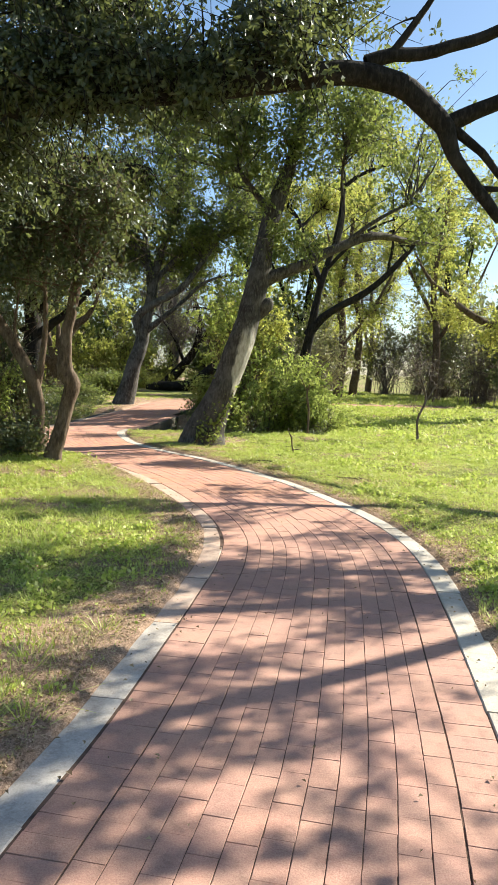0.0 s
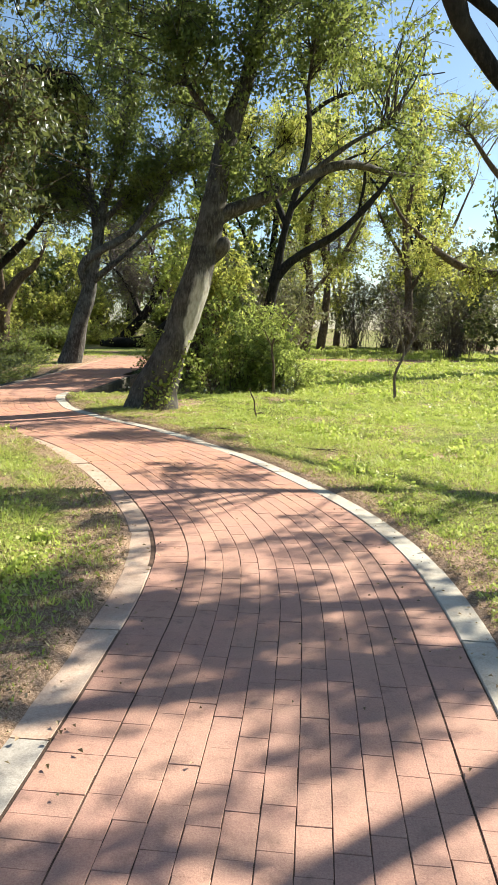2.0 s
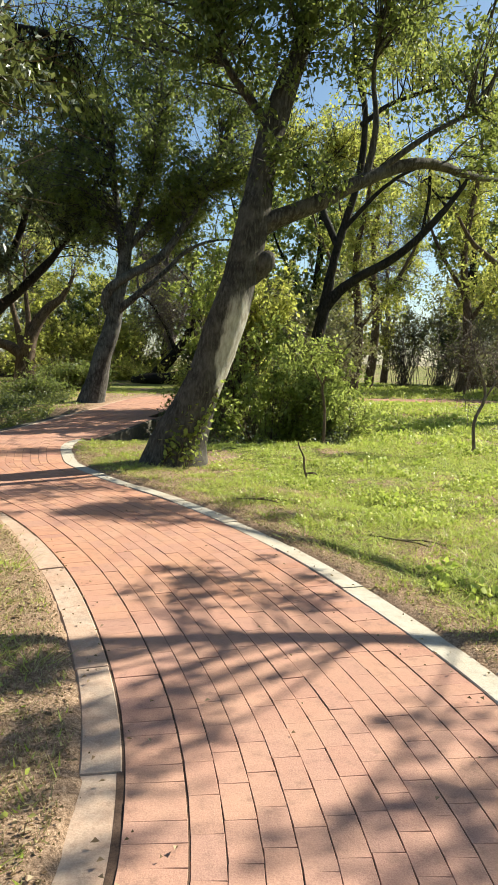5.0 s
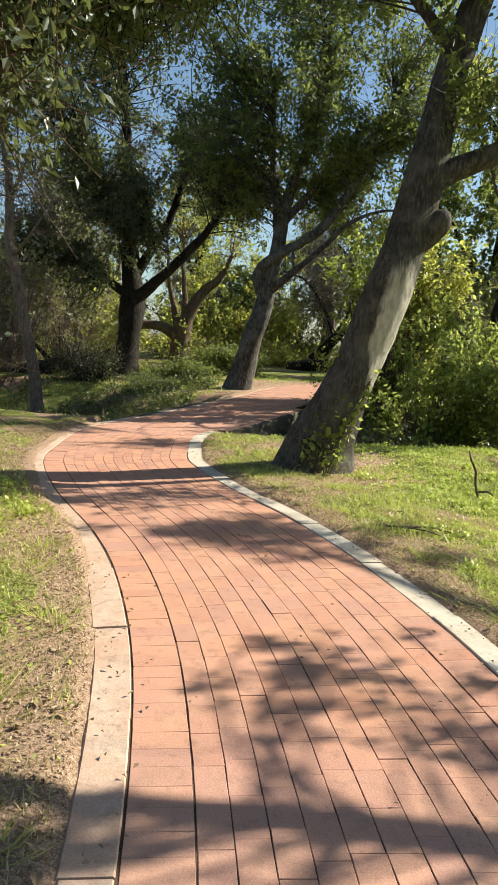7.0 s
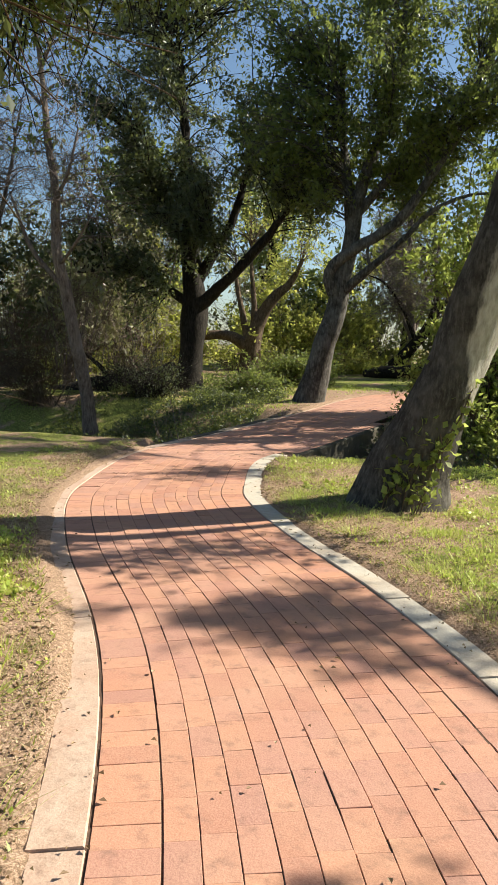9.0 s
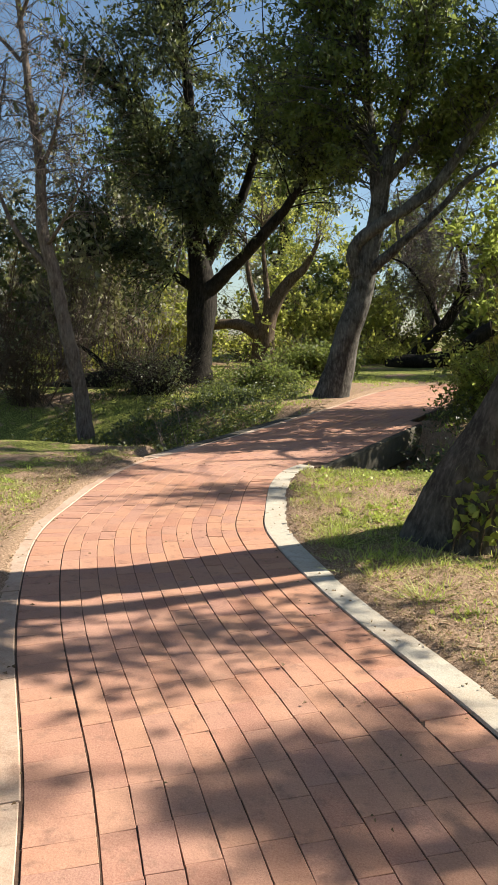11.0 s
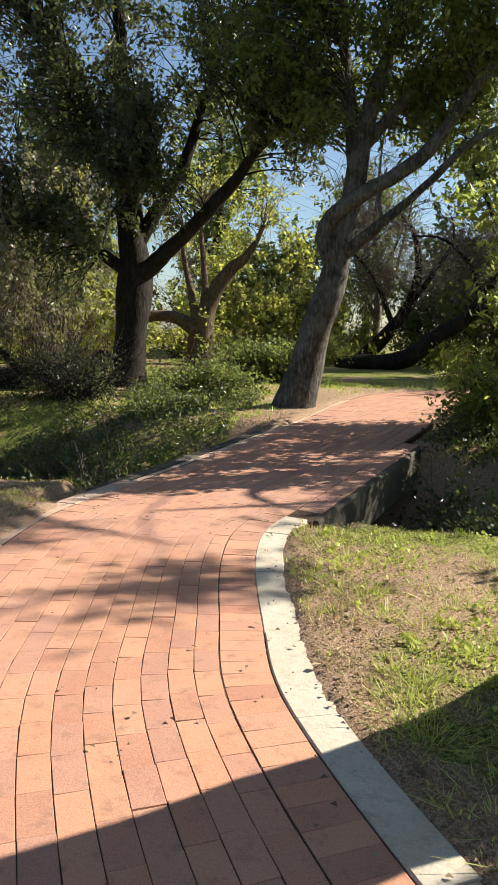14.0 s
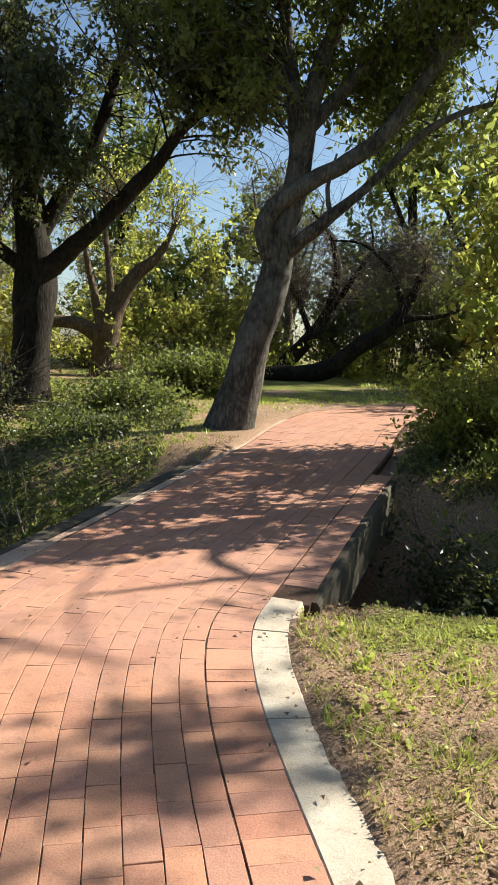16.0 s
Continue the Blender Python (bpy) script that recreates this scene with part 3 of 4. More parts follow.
], [(-3.0, 23.8, 7.0, 3.8, 2.6, 2.2, 230), (-0.6, 23.4, 6.0, 2.0, 1.7, 1.5, 72), (-5.4, 23.3, 5.6, 1.7, 1.5, 1.3, 36), (-4.4, 23.2, 4.6, 1.2, 0.9, 0.6, 16), (-2.6, 22.6, 6.0, 2.4, 1.0, 1.0, 40), (-3.2, 23.8, 9.4, 3.6, 2.4, 1.7, 130), (-5.0, 23.6, 6.8, 1.8, 1.6, 1.6, 28), (-1.0, 23.6, 8.2, 1.8, 1.5, 1.4, 45), (-4.0, 23.0, 5.0, 1.3, 0.8, 0.7, 24), (-2.2, 23.9, 5.4, 1.1, 0.8, 0.9, 40), (-1.7, 24.4, 4.9, 1.0, 0.7, 0.8, 40), (-2.9, 24.4, 5.1, 0.9, 0.6, 0.8, 40)], 12, M_BARK, M_LEAF, per=68, size=0.077, spread=0.3)

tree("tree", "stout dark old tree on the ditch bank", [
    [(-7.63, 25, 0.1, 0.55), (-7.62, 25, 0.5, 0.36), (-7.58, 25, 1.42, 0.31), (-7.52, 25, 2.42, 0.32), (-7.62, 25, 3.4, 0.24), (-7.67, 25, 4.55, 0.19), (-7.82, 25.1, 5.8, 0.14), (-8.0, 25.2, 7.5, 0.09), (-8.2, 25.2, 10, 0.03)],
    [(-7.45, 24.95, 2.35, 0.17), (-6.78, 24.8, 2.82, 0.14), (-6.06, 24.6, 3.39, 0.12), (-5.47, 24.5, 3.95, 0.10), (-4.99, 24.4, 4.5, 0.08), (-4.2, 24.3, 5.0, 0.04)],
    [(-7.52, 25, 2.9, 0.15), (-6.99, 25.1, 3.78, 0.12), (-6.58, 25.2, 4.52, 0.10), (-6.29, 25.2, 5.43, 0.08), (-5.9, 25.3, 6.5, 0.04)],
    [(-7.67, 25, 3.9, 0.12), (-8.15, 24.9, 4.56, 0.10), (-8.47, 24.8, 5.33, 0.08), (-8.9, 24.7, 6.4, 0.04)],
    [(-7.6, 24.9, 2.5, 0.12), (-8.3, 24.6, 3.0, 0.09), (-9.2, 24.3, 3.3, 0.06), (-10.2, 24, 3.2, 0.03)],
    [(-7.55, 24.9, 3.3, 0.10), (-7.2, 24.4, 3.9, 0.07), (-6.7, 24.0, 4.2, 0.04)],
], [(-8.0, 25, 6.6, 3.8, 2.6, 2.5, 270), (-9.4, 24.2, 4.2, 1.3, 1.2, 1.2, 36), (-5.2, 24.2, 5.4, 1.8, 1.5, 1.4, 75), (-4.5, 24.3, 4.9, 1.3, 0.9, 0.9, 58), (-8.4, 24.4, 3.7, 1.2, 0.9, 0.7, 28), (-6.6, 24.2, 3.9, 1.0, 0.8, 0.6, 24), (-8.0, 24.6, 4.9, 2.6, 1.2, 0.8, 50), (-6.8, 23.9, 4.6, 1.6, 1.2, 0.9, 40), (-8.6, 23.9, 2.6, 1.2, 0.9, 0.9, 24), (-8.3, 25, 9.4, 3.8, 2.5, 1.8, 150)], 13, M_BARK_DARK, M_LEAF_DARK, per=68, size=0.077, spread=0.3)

tree("tree", "gnarled brown tree with a low sideways limb", [
    [(-9.04, 34, 0.2, 0.55), (-9.05, 34, 0.9, 0.42), (-9.05, 34, 1.53, 0.36), (-8.85, 34, 2.21, 0.26), (-8.25, 34, 3.22, 0.2), (-7.65, 34, 3.75, 0.13), (-7.2, 34, 4.6, 0.06)],
    [(-9.2, 33.9, 1.4, 0.24), (-9.92, 33.8, 1.82, 0.19), (-10.94, 33.7, 1.8, 0.17), (-11.7, 33.6, 1.5, 0.13)],
    [(-9.2, 34, 1.5, 0.16), (-9.48, 34, 2.7, 0.11), (-9.7, 34, 3.6, 0.08), (-9.8, 34, 4.8, 0.03)],
    [(-9.05, 34, 1.7, 0.14), (-9.07, 34, 3.04, 0.10), (-9.17, 34, 4.1, 0.07), (-9.2, 34.1, 5.2, 0.03)],
], [(-9.2, 34.4, 5.4, 3.2, 2.0, 1.8, 60), (-7.4, 34, 4.6, 1.5, 1.2, 1.3, 16)], 14, M_BARK_BROWN, M_LEAF_YELLOW, per=36, size=0.085, spread=0.5, bare=3)

tree("tree", "thin nearly bare tree on the ditch bank", [
    [(-7.75, 20.6, -0.3, 0.16), (-7.78, 20.5, 0.5, 0.13), (-7.9, 20.3, 1.5, 0.12), (-8.03, 20.2, 2.4, 0.115), (-8.18, 20.1, 3.2, 0.10), (-8.25, 20.1, 4.3, 0.08), (-8.4, 20.1, 5.3, 0.065), (-8.5, 20.1, 6.5, 0.045), (-8.65, 20.1, 7.8, 0.03), (-8.6, 20.1, 9.2, 0.012)],
    [(-8.5, 20.1, 6.3, 0.035), (-8.0, 20.0, 7.2, 0.025), (-7.7, 19.9, 8.3, 0.01)],
    [(-8.45, 20.1, 5.8, 0.035), (-9.1, 20.0, 6.6, 0.025), (-9.5, 19.9, 7.8, 0.01)],
    [(-8.03, 20.2, 2.5, 0.05), (-8.6, 20.0, 3.2, 0.04), (-9.0, 19.9, 4.2, 0.02)],
    [(-8.2, 20.1, 4.0, 0.04), (-7.8, 20.0, 4.6, 0.03), (-7.6, 20.0, 5.3, 0.015)],
    [(-8.1, 20.1, 2.9, 0.035), (-7.6, 19.9, 3.3, 0.025), (-7.1, 19.8, 3.9, 0.012)],
], [(-8.2, 20.0, 4.0, 1.3, 1.0, 2.0, 60), (-8.5, 20.0, 7.3, 1.5, 1.2, 1.8, 75)], 15, M_TWIG, M_LEAF_GREY, per=9, size=0.05, bare=6, spread=0.4)

tree("tree", "arching dark bare tree beyond the bridge", [
    [(-4.6, 37, 0.3, 0.3), (-4.3, 37, 0.8, 0.26), (-3.58, 37, 1.55, 0.22), (-2.91, 37, 2.61, 0.18), (-2.75, 37, 3.8, 0.13), (-3.0, 37, 4.8, 0.08), (-3.6, 37, 5.6, 0.03)],
    [(-2.95, 37, 2.5, 0.12), (-2.3, 36.8, 3.4, 0.09), (-1.7, 36.6, 4.4, 0.05), (-1.8, 36.5, 5.2, 0.02)],
    [(-3.4, 37, 1.7, 0.1), (-3.9, 36.7, 2.9, 0.08), (-4.6, 36.6, 3.9, 0.05), (-5.3, 36.5, 4.3, 0.02)],
], [(-3.2, 36.8, 3.9, 2.2, 1.5, 1.5, 150)], 16, M_BARK_DARK, M_LEAF_GREY, per=8, size=0.08, bare=7, spread=0.6, twig_mat=M_TWIG)
tree("tree", "fallen dark trunk rising sideways from the grass", [
    [(-5.0, 35, 0.5, 0.2), (-4.3, 35, 0.62, 0.24), (-3.4, 35, 0.68, 0.26), (-2.76, 35, 0.9, 0.27), (-1.97, 35, 1.55, 0.24), (-1.19, 35, 2.07, 0.2), (-0.61, 35, 2.9, 0.14), (-0.2, 35, 4, 0.06)],
    [(-1.3, 35, 2.0, 0.12), (-0.6, 34.8, 2.3, 0.09), (0.3, 34.6, 2.4, 0.05), (1.2, 34.5, 2.9, 0.02)],
    [(-0.8, 35, 2.6, 0.1), (-1.2, 34.9, 3.6, 0.07), (-2.0, 34.8, 4.3, 0.04), (-2.9, 34.8, 4.4, 0.02)],
], [(-0.5, 35, 3.9, 1.7, 1.2, 1.3, 120)], 17, M_BARK_DARK, M_LEAF_GREY, per=8, size=0.08, bare=7, spread=0.55, twig_mat=M_TWIG)

tree("tree", "slender tree with rough bark on the grassy bank", [
    [(-2.85, 10.6, 0.0, 0.17), (-2.82, 10.6, 0.3, 0.125), (-2.70, 10.6, 0.9, 0.10), (-2.60, 10.6, 1.25, 0.115), (-2.70, 10.6, 1.42, 0.12), (-2.72, 10.6, 1.95, 0.085), (-2.64, 10.6, 2.52, 0.075), (-2.53, 10.65, 3.1, 0.075), (-2.6, 10.8, 4.2, 0.04)],
    [(-2.62, 10.6, 2.6, 0.05), (-2.3, 10.5, 3.1, 0.035), (-2.0, 10.4, 3.6, 0.02)],
], [(-2.9, 10.5, 3.7, 1.4, 1.0, 1.1, 85), (-2.4, 10.3, 3.0, 0.6, 0.5, 0.4, 14)], 18, M_BARK_BROWN, M_LEAF_DARK, per=75, size=0.06, spread=0.36, rough=0.2)
tree("tree", "slender leaning tree among bank bushes", [
    [(-3.18, 10.9, 0.0, 0.15), (-3.16, 10.9, 0.4, 0.105), (-3.19, 10.9, 1.0, 0.10), (-3.35, 10.9, 1.5, 0.085), (-3.67, 10.9, 2.05, 0.08), (-4.2, 10.9, 2.8, 0.05), (-4.5, 11, 3.6, 0.03)],
    [(-3.2, 10.9, 1.15, 0.055), (-3.12, 10.85, 1.6, 0.045), (-3.05, 10.8, 2.4, 0.03), (-3.1, 10.8, 3.2, 0.015)],
    [(-3.25, 10.9, 1.3, 0.035), (-3.5, 10.8, 1.9, 0.025), (-3.45, 10.8, 2.6, 0.012)],
], [(-3.9, 10.9, 3.5, 1.3, 1.0, 1.2, 85), (-3.3, 10.7, 2.7, 0.5, 0.5, 0.4, 12)], 19, M_BARK_BROWN, M_LEAF_DARK, per=75, size=0.06, spread=0.36, rough=0.2)

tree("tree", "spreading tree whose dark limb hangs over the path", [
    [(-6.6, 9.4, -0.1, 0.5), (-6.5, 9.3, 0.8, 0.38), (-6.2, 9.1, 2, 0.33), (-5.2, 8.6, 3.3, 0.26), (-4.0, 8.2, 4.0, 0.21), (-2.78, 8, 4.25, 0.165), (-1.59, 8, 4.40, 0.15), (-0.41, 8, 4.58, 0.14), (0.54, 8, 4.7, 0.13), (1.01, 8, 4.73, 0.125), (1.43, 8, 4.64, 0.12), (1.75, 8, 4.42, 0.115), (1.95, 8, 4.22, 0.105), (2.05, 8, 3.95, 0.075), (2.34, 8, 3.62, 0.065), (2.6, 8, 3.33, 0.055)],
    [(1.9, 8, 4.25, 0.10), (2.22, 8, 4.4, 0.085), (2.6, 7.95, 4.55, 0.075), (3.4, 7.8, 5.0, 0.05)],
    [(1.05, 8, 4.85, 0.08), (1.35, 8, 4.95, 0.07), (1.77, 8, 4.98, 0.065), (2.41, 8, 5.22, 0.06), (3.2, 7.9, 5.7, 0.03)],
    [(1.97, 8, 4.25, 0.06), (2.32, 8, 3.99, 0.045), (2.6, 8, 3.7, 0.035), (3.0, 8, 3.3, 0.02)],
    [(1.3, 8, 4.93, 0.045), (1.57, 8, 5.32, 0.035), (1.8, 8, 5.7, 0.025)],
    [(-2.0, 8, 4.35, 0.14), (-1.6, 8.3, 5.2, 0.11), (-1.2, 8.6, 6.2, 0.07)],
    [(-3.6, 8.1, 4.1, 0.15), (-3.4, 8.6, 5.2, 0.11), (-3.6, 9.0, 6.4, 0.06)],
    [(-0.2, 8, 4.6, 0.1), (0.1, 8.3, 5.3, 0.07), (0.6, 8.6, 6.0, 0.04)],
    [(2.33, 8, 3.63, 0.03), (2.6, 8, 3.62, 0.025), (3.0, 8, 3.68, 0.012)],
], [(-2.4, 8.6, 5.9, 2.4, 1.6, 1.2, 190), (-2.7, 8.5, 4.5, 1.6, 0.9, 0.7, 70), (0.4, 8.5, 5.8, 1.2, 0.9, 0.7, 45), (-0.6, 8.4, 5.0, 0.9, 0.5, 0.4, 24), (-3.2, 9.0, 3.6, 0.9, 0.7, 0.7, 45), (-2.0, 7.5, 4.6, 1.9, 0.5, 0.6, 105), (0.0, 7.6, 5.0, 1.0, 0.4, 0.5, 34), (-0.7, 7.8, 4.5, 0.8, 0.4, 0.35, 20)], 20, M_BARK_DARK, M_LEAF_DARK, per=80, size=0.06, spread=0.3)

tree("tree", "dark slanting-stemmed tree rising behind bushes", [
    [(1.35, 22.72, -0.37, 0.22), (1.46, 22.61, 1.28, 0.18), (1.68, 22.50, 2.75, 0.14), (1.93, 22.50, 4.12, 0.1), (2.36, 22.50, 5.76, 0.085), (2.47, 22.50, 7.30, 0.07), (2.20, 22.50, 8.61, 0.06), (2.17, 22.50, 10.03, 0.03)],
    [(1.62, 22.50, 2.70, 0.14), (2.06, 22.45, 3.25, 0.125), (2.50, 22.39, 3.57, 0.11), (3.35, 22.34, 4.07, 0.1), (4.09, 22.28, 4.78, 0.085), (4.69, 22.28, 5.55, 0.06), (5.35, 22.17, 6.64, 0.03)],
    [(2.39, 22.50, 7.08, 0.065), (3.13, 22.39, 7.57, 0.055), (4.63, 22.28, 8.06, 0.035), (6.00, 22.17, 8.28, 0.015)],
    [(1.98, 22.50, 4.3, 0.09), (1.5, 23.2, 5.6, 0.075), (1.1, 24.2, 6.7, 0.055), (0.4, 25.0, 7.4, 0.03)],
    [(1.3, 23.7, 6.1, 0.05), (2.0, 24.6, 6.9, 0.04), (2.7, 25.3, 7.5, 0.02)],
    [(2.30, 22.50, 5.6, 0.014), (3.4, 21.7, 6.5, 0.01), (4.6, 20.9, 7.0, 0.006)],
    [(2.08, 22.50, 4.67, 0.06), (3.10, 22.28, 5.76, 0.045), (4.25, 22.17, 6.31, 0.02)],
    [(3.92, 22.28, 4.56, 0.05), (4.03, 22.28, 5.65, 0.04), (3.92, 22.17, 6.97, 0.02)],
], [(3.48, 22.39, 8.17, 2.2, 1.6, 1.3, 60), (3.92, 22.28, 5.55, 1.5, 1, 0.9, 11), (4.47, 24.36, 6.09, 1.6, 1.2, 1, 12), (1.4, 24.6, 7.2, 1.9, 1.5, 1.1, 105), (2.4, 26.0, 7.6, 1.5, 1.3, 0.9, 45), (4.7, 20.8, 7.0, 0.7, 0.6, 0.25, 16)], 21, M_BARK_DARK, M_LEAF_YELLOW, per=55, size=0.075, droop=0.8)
for k, (x, y, h, sd) in enumerate([(4.0, 34.0, 1.0, 121), (8.4, 34.5, 1.1, 122), (5.4, 39.0, 1.25, 123)]):
    tree("tree", "tall airy yellow-green tree at the meadow's far side", [
        [(x, y, 0.3, 0.24), (x + 0.2, y, 2.6 * h, 0.18), (x - 0.1, y, 5.5 * h, 0.13), (x + 0.3, y, 8.5 * h, 0.07), (x + 0.2, y, 11 * h, 0.02)],
        [(x + 0.2, y, 3.0 * h, 0.1), (x + 1.6, y - 0.2, 5.0 * h, 0.07), (x + 2.6, y - 0.3, 7.2 * h, 0.03)],
        [(x, y, 4.0 * h, 0.1), (x - 1.3, y + 0.2, 6.0 * h, 0.06), (x - 2.1, y + 0.2, 8.0 * h, 0.03)],
    ], [(x + 0.2, y, 8.0 * h, 2.8, 2.0, 2.9 * h, 135), (x + 0.4, y, 4.6 * h, 2.5, 1.8, 1.7 * h, 62)], sd, M_BARK_BROWN, M_LEAF_YELLOW, per=60, size=0.095, spread=0.42, group="airy meadow trees")

tree("tree", "broad tree with a pale drooping limb beside the meadow", [
    [(10.8, 24.5, 0.1, 0.45), (10.5, 24.4, 1.5, 0.34), (9.8, 24.3, 2.9, 0.28), (9.6, 24.3, 4.5, 0.22), (9.3, 24.2, 6.5, 0.14), (9.2, 24.2, 9, 0.05)],
    [(9.9, 24.2, 2.8, 0.2), (9.0, 24, 3.2, 0.15), (7.92, 24, 3.36, 0.12), (7.5, 24, 3.42, 0.115), (6.75, 24, 3.85, 0.10), (6.17, 24, 4.28, 0.08), (5.55, 24, 4.8, 0.06), (5.0, 24, 5.6, 0.02)],
    [(9.5, 24.2, 5, 0.12), (8.3, 24, 6.2, 0.09), (7.2, 23.9, 7.4, 0.04)],
], [(9.0, 24.2, 8.2, 2.8, 2.2, 1.8, 70), (6.6, 24, 6.6, 1.8, 1.5, 1.3, 15), (7.6, 24, 3.0, 1.4, 1.1, 0.9, 40), (6.2, 23.9, 4.2, 1.0, 0.9, 0.8, 14)], 22, M_BARK_BROWN, M_LEAF_YELLOW, per=55, size=0.075)

tree("tree", "leafy tree standing beside the start of the meadow", [
    [(9.2, 7.6, -0.05, 0.36), (9.1, 7.8, 1.2, 0.26), (8.6, 8.2, 3.2, 0.2), (8.2, 8.8, 5.2, 0.13), (7.8, 9.4, 7.4, 0.08)],
    [(8.7, 8.1, 3.0, 0.11), (7.6, 8.8, 4.4, 0.08), (6.4, 9.2, 5.4, 0.08), (5.2, 9.4, 6.2, 0.03)],
    [(8.55, 8.25, 3.4, 0.12), (8.9, 9.4, 4.3, 0.11), (8.9, 10.9, 4.85, 0.09), (8.0, 11.9, 5.0, 0.085)],
    [(8.0, 11.9, 5.0, 0.085), (6.8, 11.94, 5.0, 0.08), (5.7, 11.86, 4.98, 0.07), (4.9, 11.73, 5.0, 0.06), (4.0, 11.62, 5.0, 0.04)],
    [(8.4, 8.5, 4.2, 0.08), (7.0, 7.4, 5.4, 0.09), (5.8, 6.6, 6.2, 0.05)],
    [(8.9, 10.9, 4.85, 0.08), (8.8, 13.4, 6.0, 0.065), (8.2, 15.4, 6.7, 0.05), (7.0, 16.6, 6.9, 0.025)],
], [(7.5, 7.5, 6.2, 2.4, 1.9, 0.5, 34), (4.7, 8.2, 6.2, 0.9, 1.5, 0.4, 40), (7.2, 16.4, 6.9, 1.5, 0.7, 0.3, 40), (6.3, 5.8, 5.6, 2.0, 1.6, 0.5, 30), (8.8, 10.8, 6.8, 1.6, 1.2, 0.6, 22), (6.9, 10.2, 6.2, 1.9, 1.4, 0.4, 80), (8.0, 9.1, 6.2, 1.3, 1.0, 0.4, 26), (5.85, 13.0, 5.0, 0.55, 0.65, 0.2, 13), (5.2, 11.3, 6.1, 1.1, 0.7, 0.4, 44), (4.9, 8.9, 6.0, 1.2, 1.5, 0.5, 24), (5.4, 7.6, 6.0, 1.0, 1.2, 0.4, 24)], 23, M_BARK_DARK, M_LEAF, per=52, size=0.07, spread=0.19, bare=1)

tree("tree", "overhanging dark-leaved tree on the far side of the bank", [
    [(-8.6, 14.2, -0.1, 0.4), (-8.4, 14.2, 1.2, 0.3), (-7.6, 14.0, 3.0, 0.24), (-6.4, 13.7, 4.4, 0.18), (-5.0, 13.4, 5.2, 0.11), (-3.4, 13.2, 5.2, 0.06), (-2.0, 13.3, 5.1, 0.03)],
    [(-7.8, 14.1, 2.7, 0.14), (-7.0, 14.4, 4.3, 0.11), (-6.6, 14.8, 6.0, 0.05)],
], [(-3.6, 13.3, 4.5, 1.4, 1.0, 0.7, 140), (-2.4, 13.7, 4.7, 1.0, 0.8, 0.5, 60), (-4.1, 12.9, 3.6, 0.6, 0.6, 0.8, 26), (-5.6, 13.6, 5.2, 1.2, 1.0, 0.8, 30)], 24, M_BARK_DARK, M_LEAF, per=95, size=0.042, droop=1.4, spread=0.3)

# ---- ivy on the leaning trunk ----
irng = np.random.default_rng(25)
ivy = thing("ivy", (-0.97, 14.79, 0.0), "yellow-green ivy climbing the leaning tree's foot", "ivy")
vines, ipos = [], []
for k in range(11):
    a, x = irng.uniform(-0.16, 0.2), 0.0
    zs = np.linspace(0, irng.uniform(0.7, 1.4), 7)
    p = np.stack([a + 0.34 * zs + irng.normal(0, 0.03, 7) + 0.02, 0.02 + 0.1 * zs + 0.28 * zs * 0.3 + 0.35 * a * a + irng.normal(0, 0.015, 7) - 0.02, zs], 1)
    vines.append(tube(p, np.full(7, 0.006), 4, cap=False))
    q = p[irng.integers(1, 7, 34)] + irng.normal(size=(34, 3)) * np.array([0.05, 0.035, 0.06])
    ipos.append(q)
tagged(part("vine", join(vines), M_BARK_BROWN, ivy), kind="stuff")
tagged(part("foliage", leaves(np.vstack(ipos), 0.085, irng, 0.3, 0.8), M_LEAF_BUSH, ivy), kind="stuff")

# ---- saplings and sticks on the meadow ----
tree("sapling", "thin bare sapling standing in the meadow grass", [
    [(4.09, 17.6, 0.0, 0.035), (4.05, 17.6, 0.55, 0.03), (4.22, 17.6, 1.05, 0.028), (4.1, 17.6, 1.5, 0.02), (3.95, 17.6, 1.85, 0.01)],
    [(4.2, 17.6, 1.0, 0.018), (4.5, 17.6, 1.5, 0.014), (4.8, 17.5, 1.8, 0.006)],
    [(4.1, 17.6, 1.4, 0.014), (3.7, 17.5, 1.75, 0.01), (3.4, 17.5, 1.95, 0.005)],
], [(4.05, 17.6, 1.75, 0.65, 0.5, 0.35, 40)], 31, M_TWIG, M_LEAF_GREY, per=6, size=0.04, bare=5, spread=0.16, twig_r=0.008, category="sapling")
tree("sapling", "slim leafy sapling at the meadow's edge", [
    [(1.45, 18.2, -0.02, 0.03), (1.44, 18.2, 0.7, 0.026), (1.39, 18.2, 1.15, 0.022), (1.6, 18.1, 1.6, 0.015), (2.0, 18.0, 2.1, 0.008)],
    [(1.4, 18.2, 1.1, 0.012), (1.2, 18.1, 1.5, 0.008), (1.1, 18.1, 1.9, 0.004)],
], [(1.45, 18.15, 1.7, 0.6, 0.45, 0.4, 26)], 32, M_BARK_BROWN, M_LEAF_BUSH, per=40, size=0.06, spread=0.14, twig_r=0.008, category="sapling")
tree("stick", "crooked dead stick poking out of the grass", [
    [(0.90, 14.5, -0.02, 0.014), (0.86, 14.5, 0.12, 0.013), (0.85, 14.5, 0.26, 0.013), (0.79, 14.5, 0.38, 0.01), (0.76, 14.5, 0.48, 0.007)],
    [(0.88, 14.5, 0.04, 0.012), (0.98, 14.48, 0.06, 0.012), (1.04, 14.45, 0.03, 0.009)],
], [], 33, M_BARK_BROWN, None, category="stick")

for k, (x, y, turn) in enumerate([(0.25, 12.62, 0.1), (1.55, 10.95, -0.35)]):
    c, n = math.cos(turn), math.sin(turn)
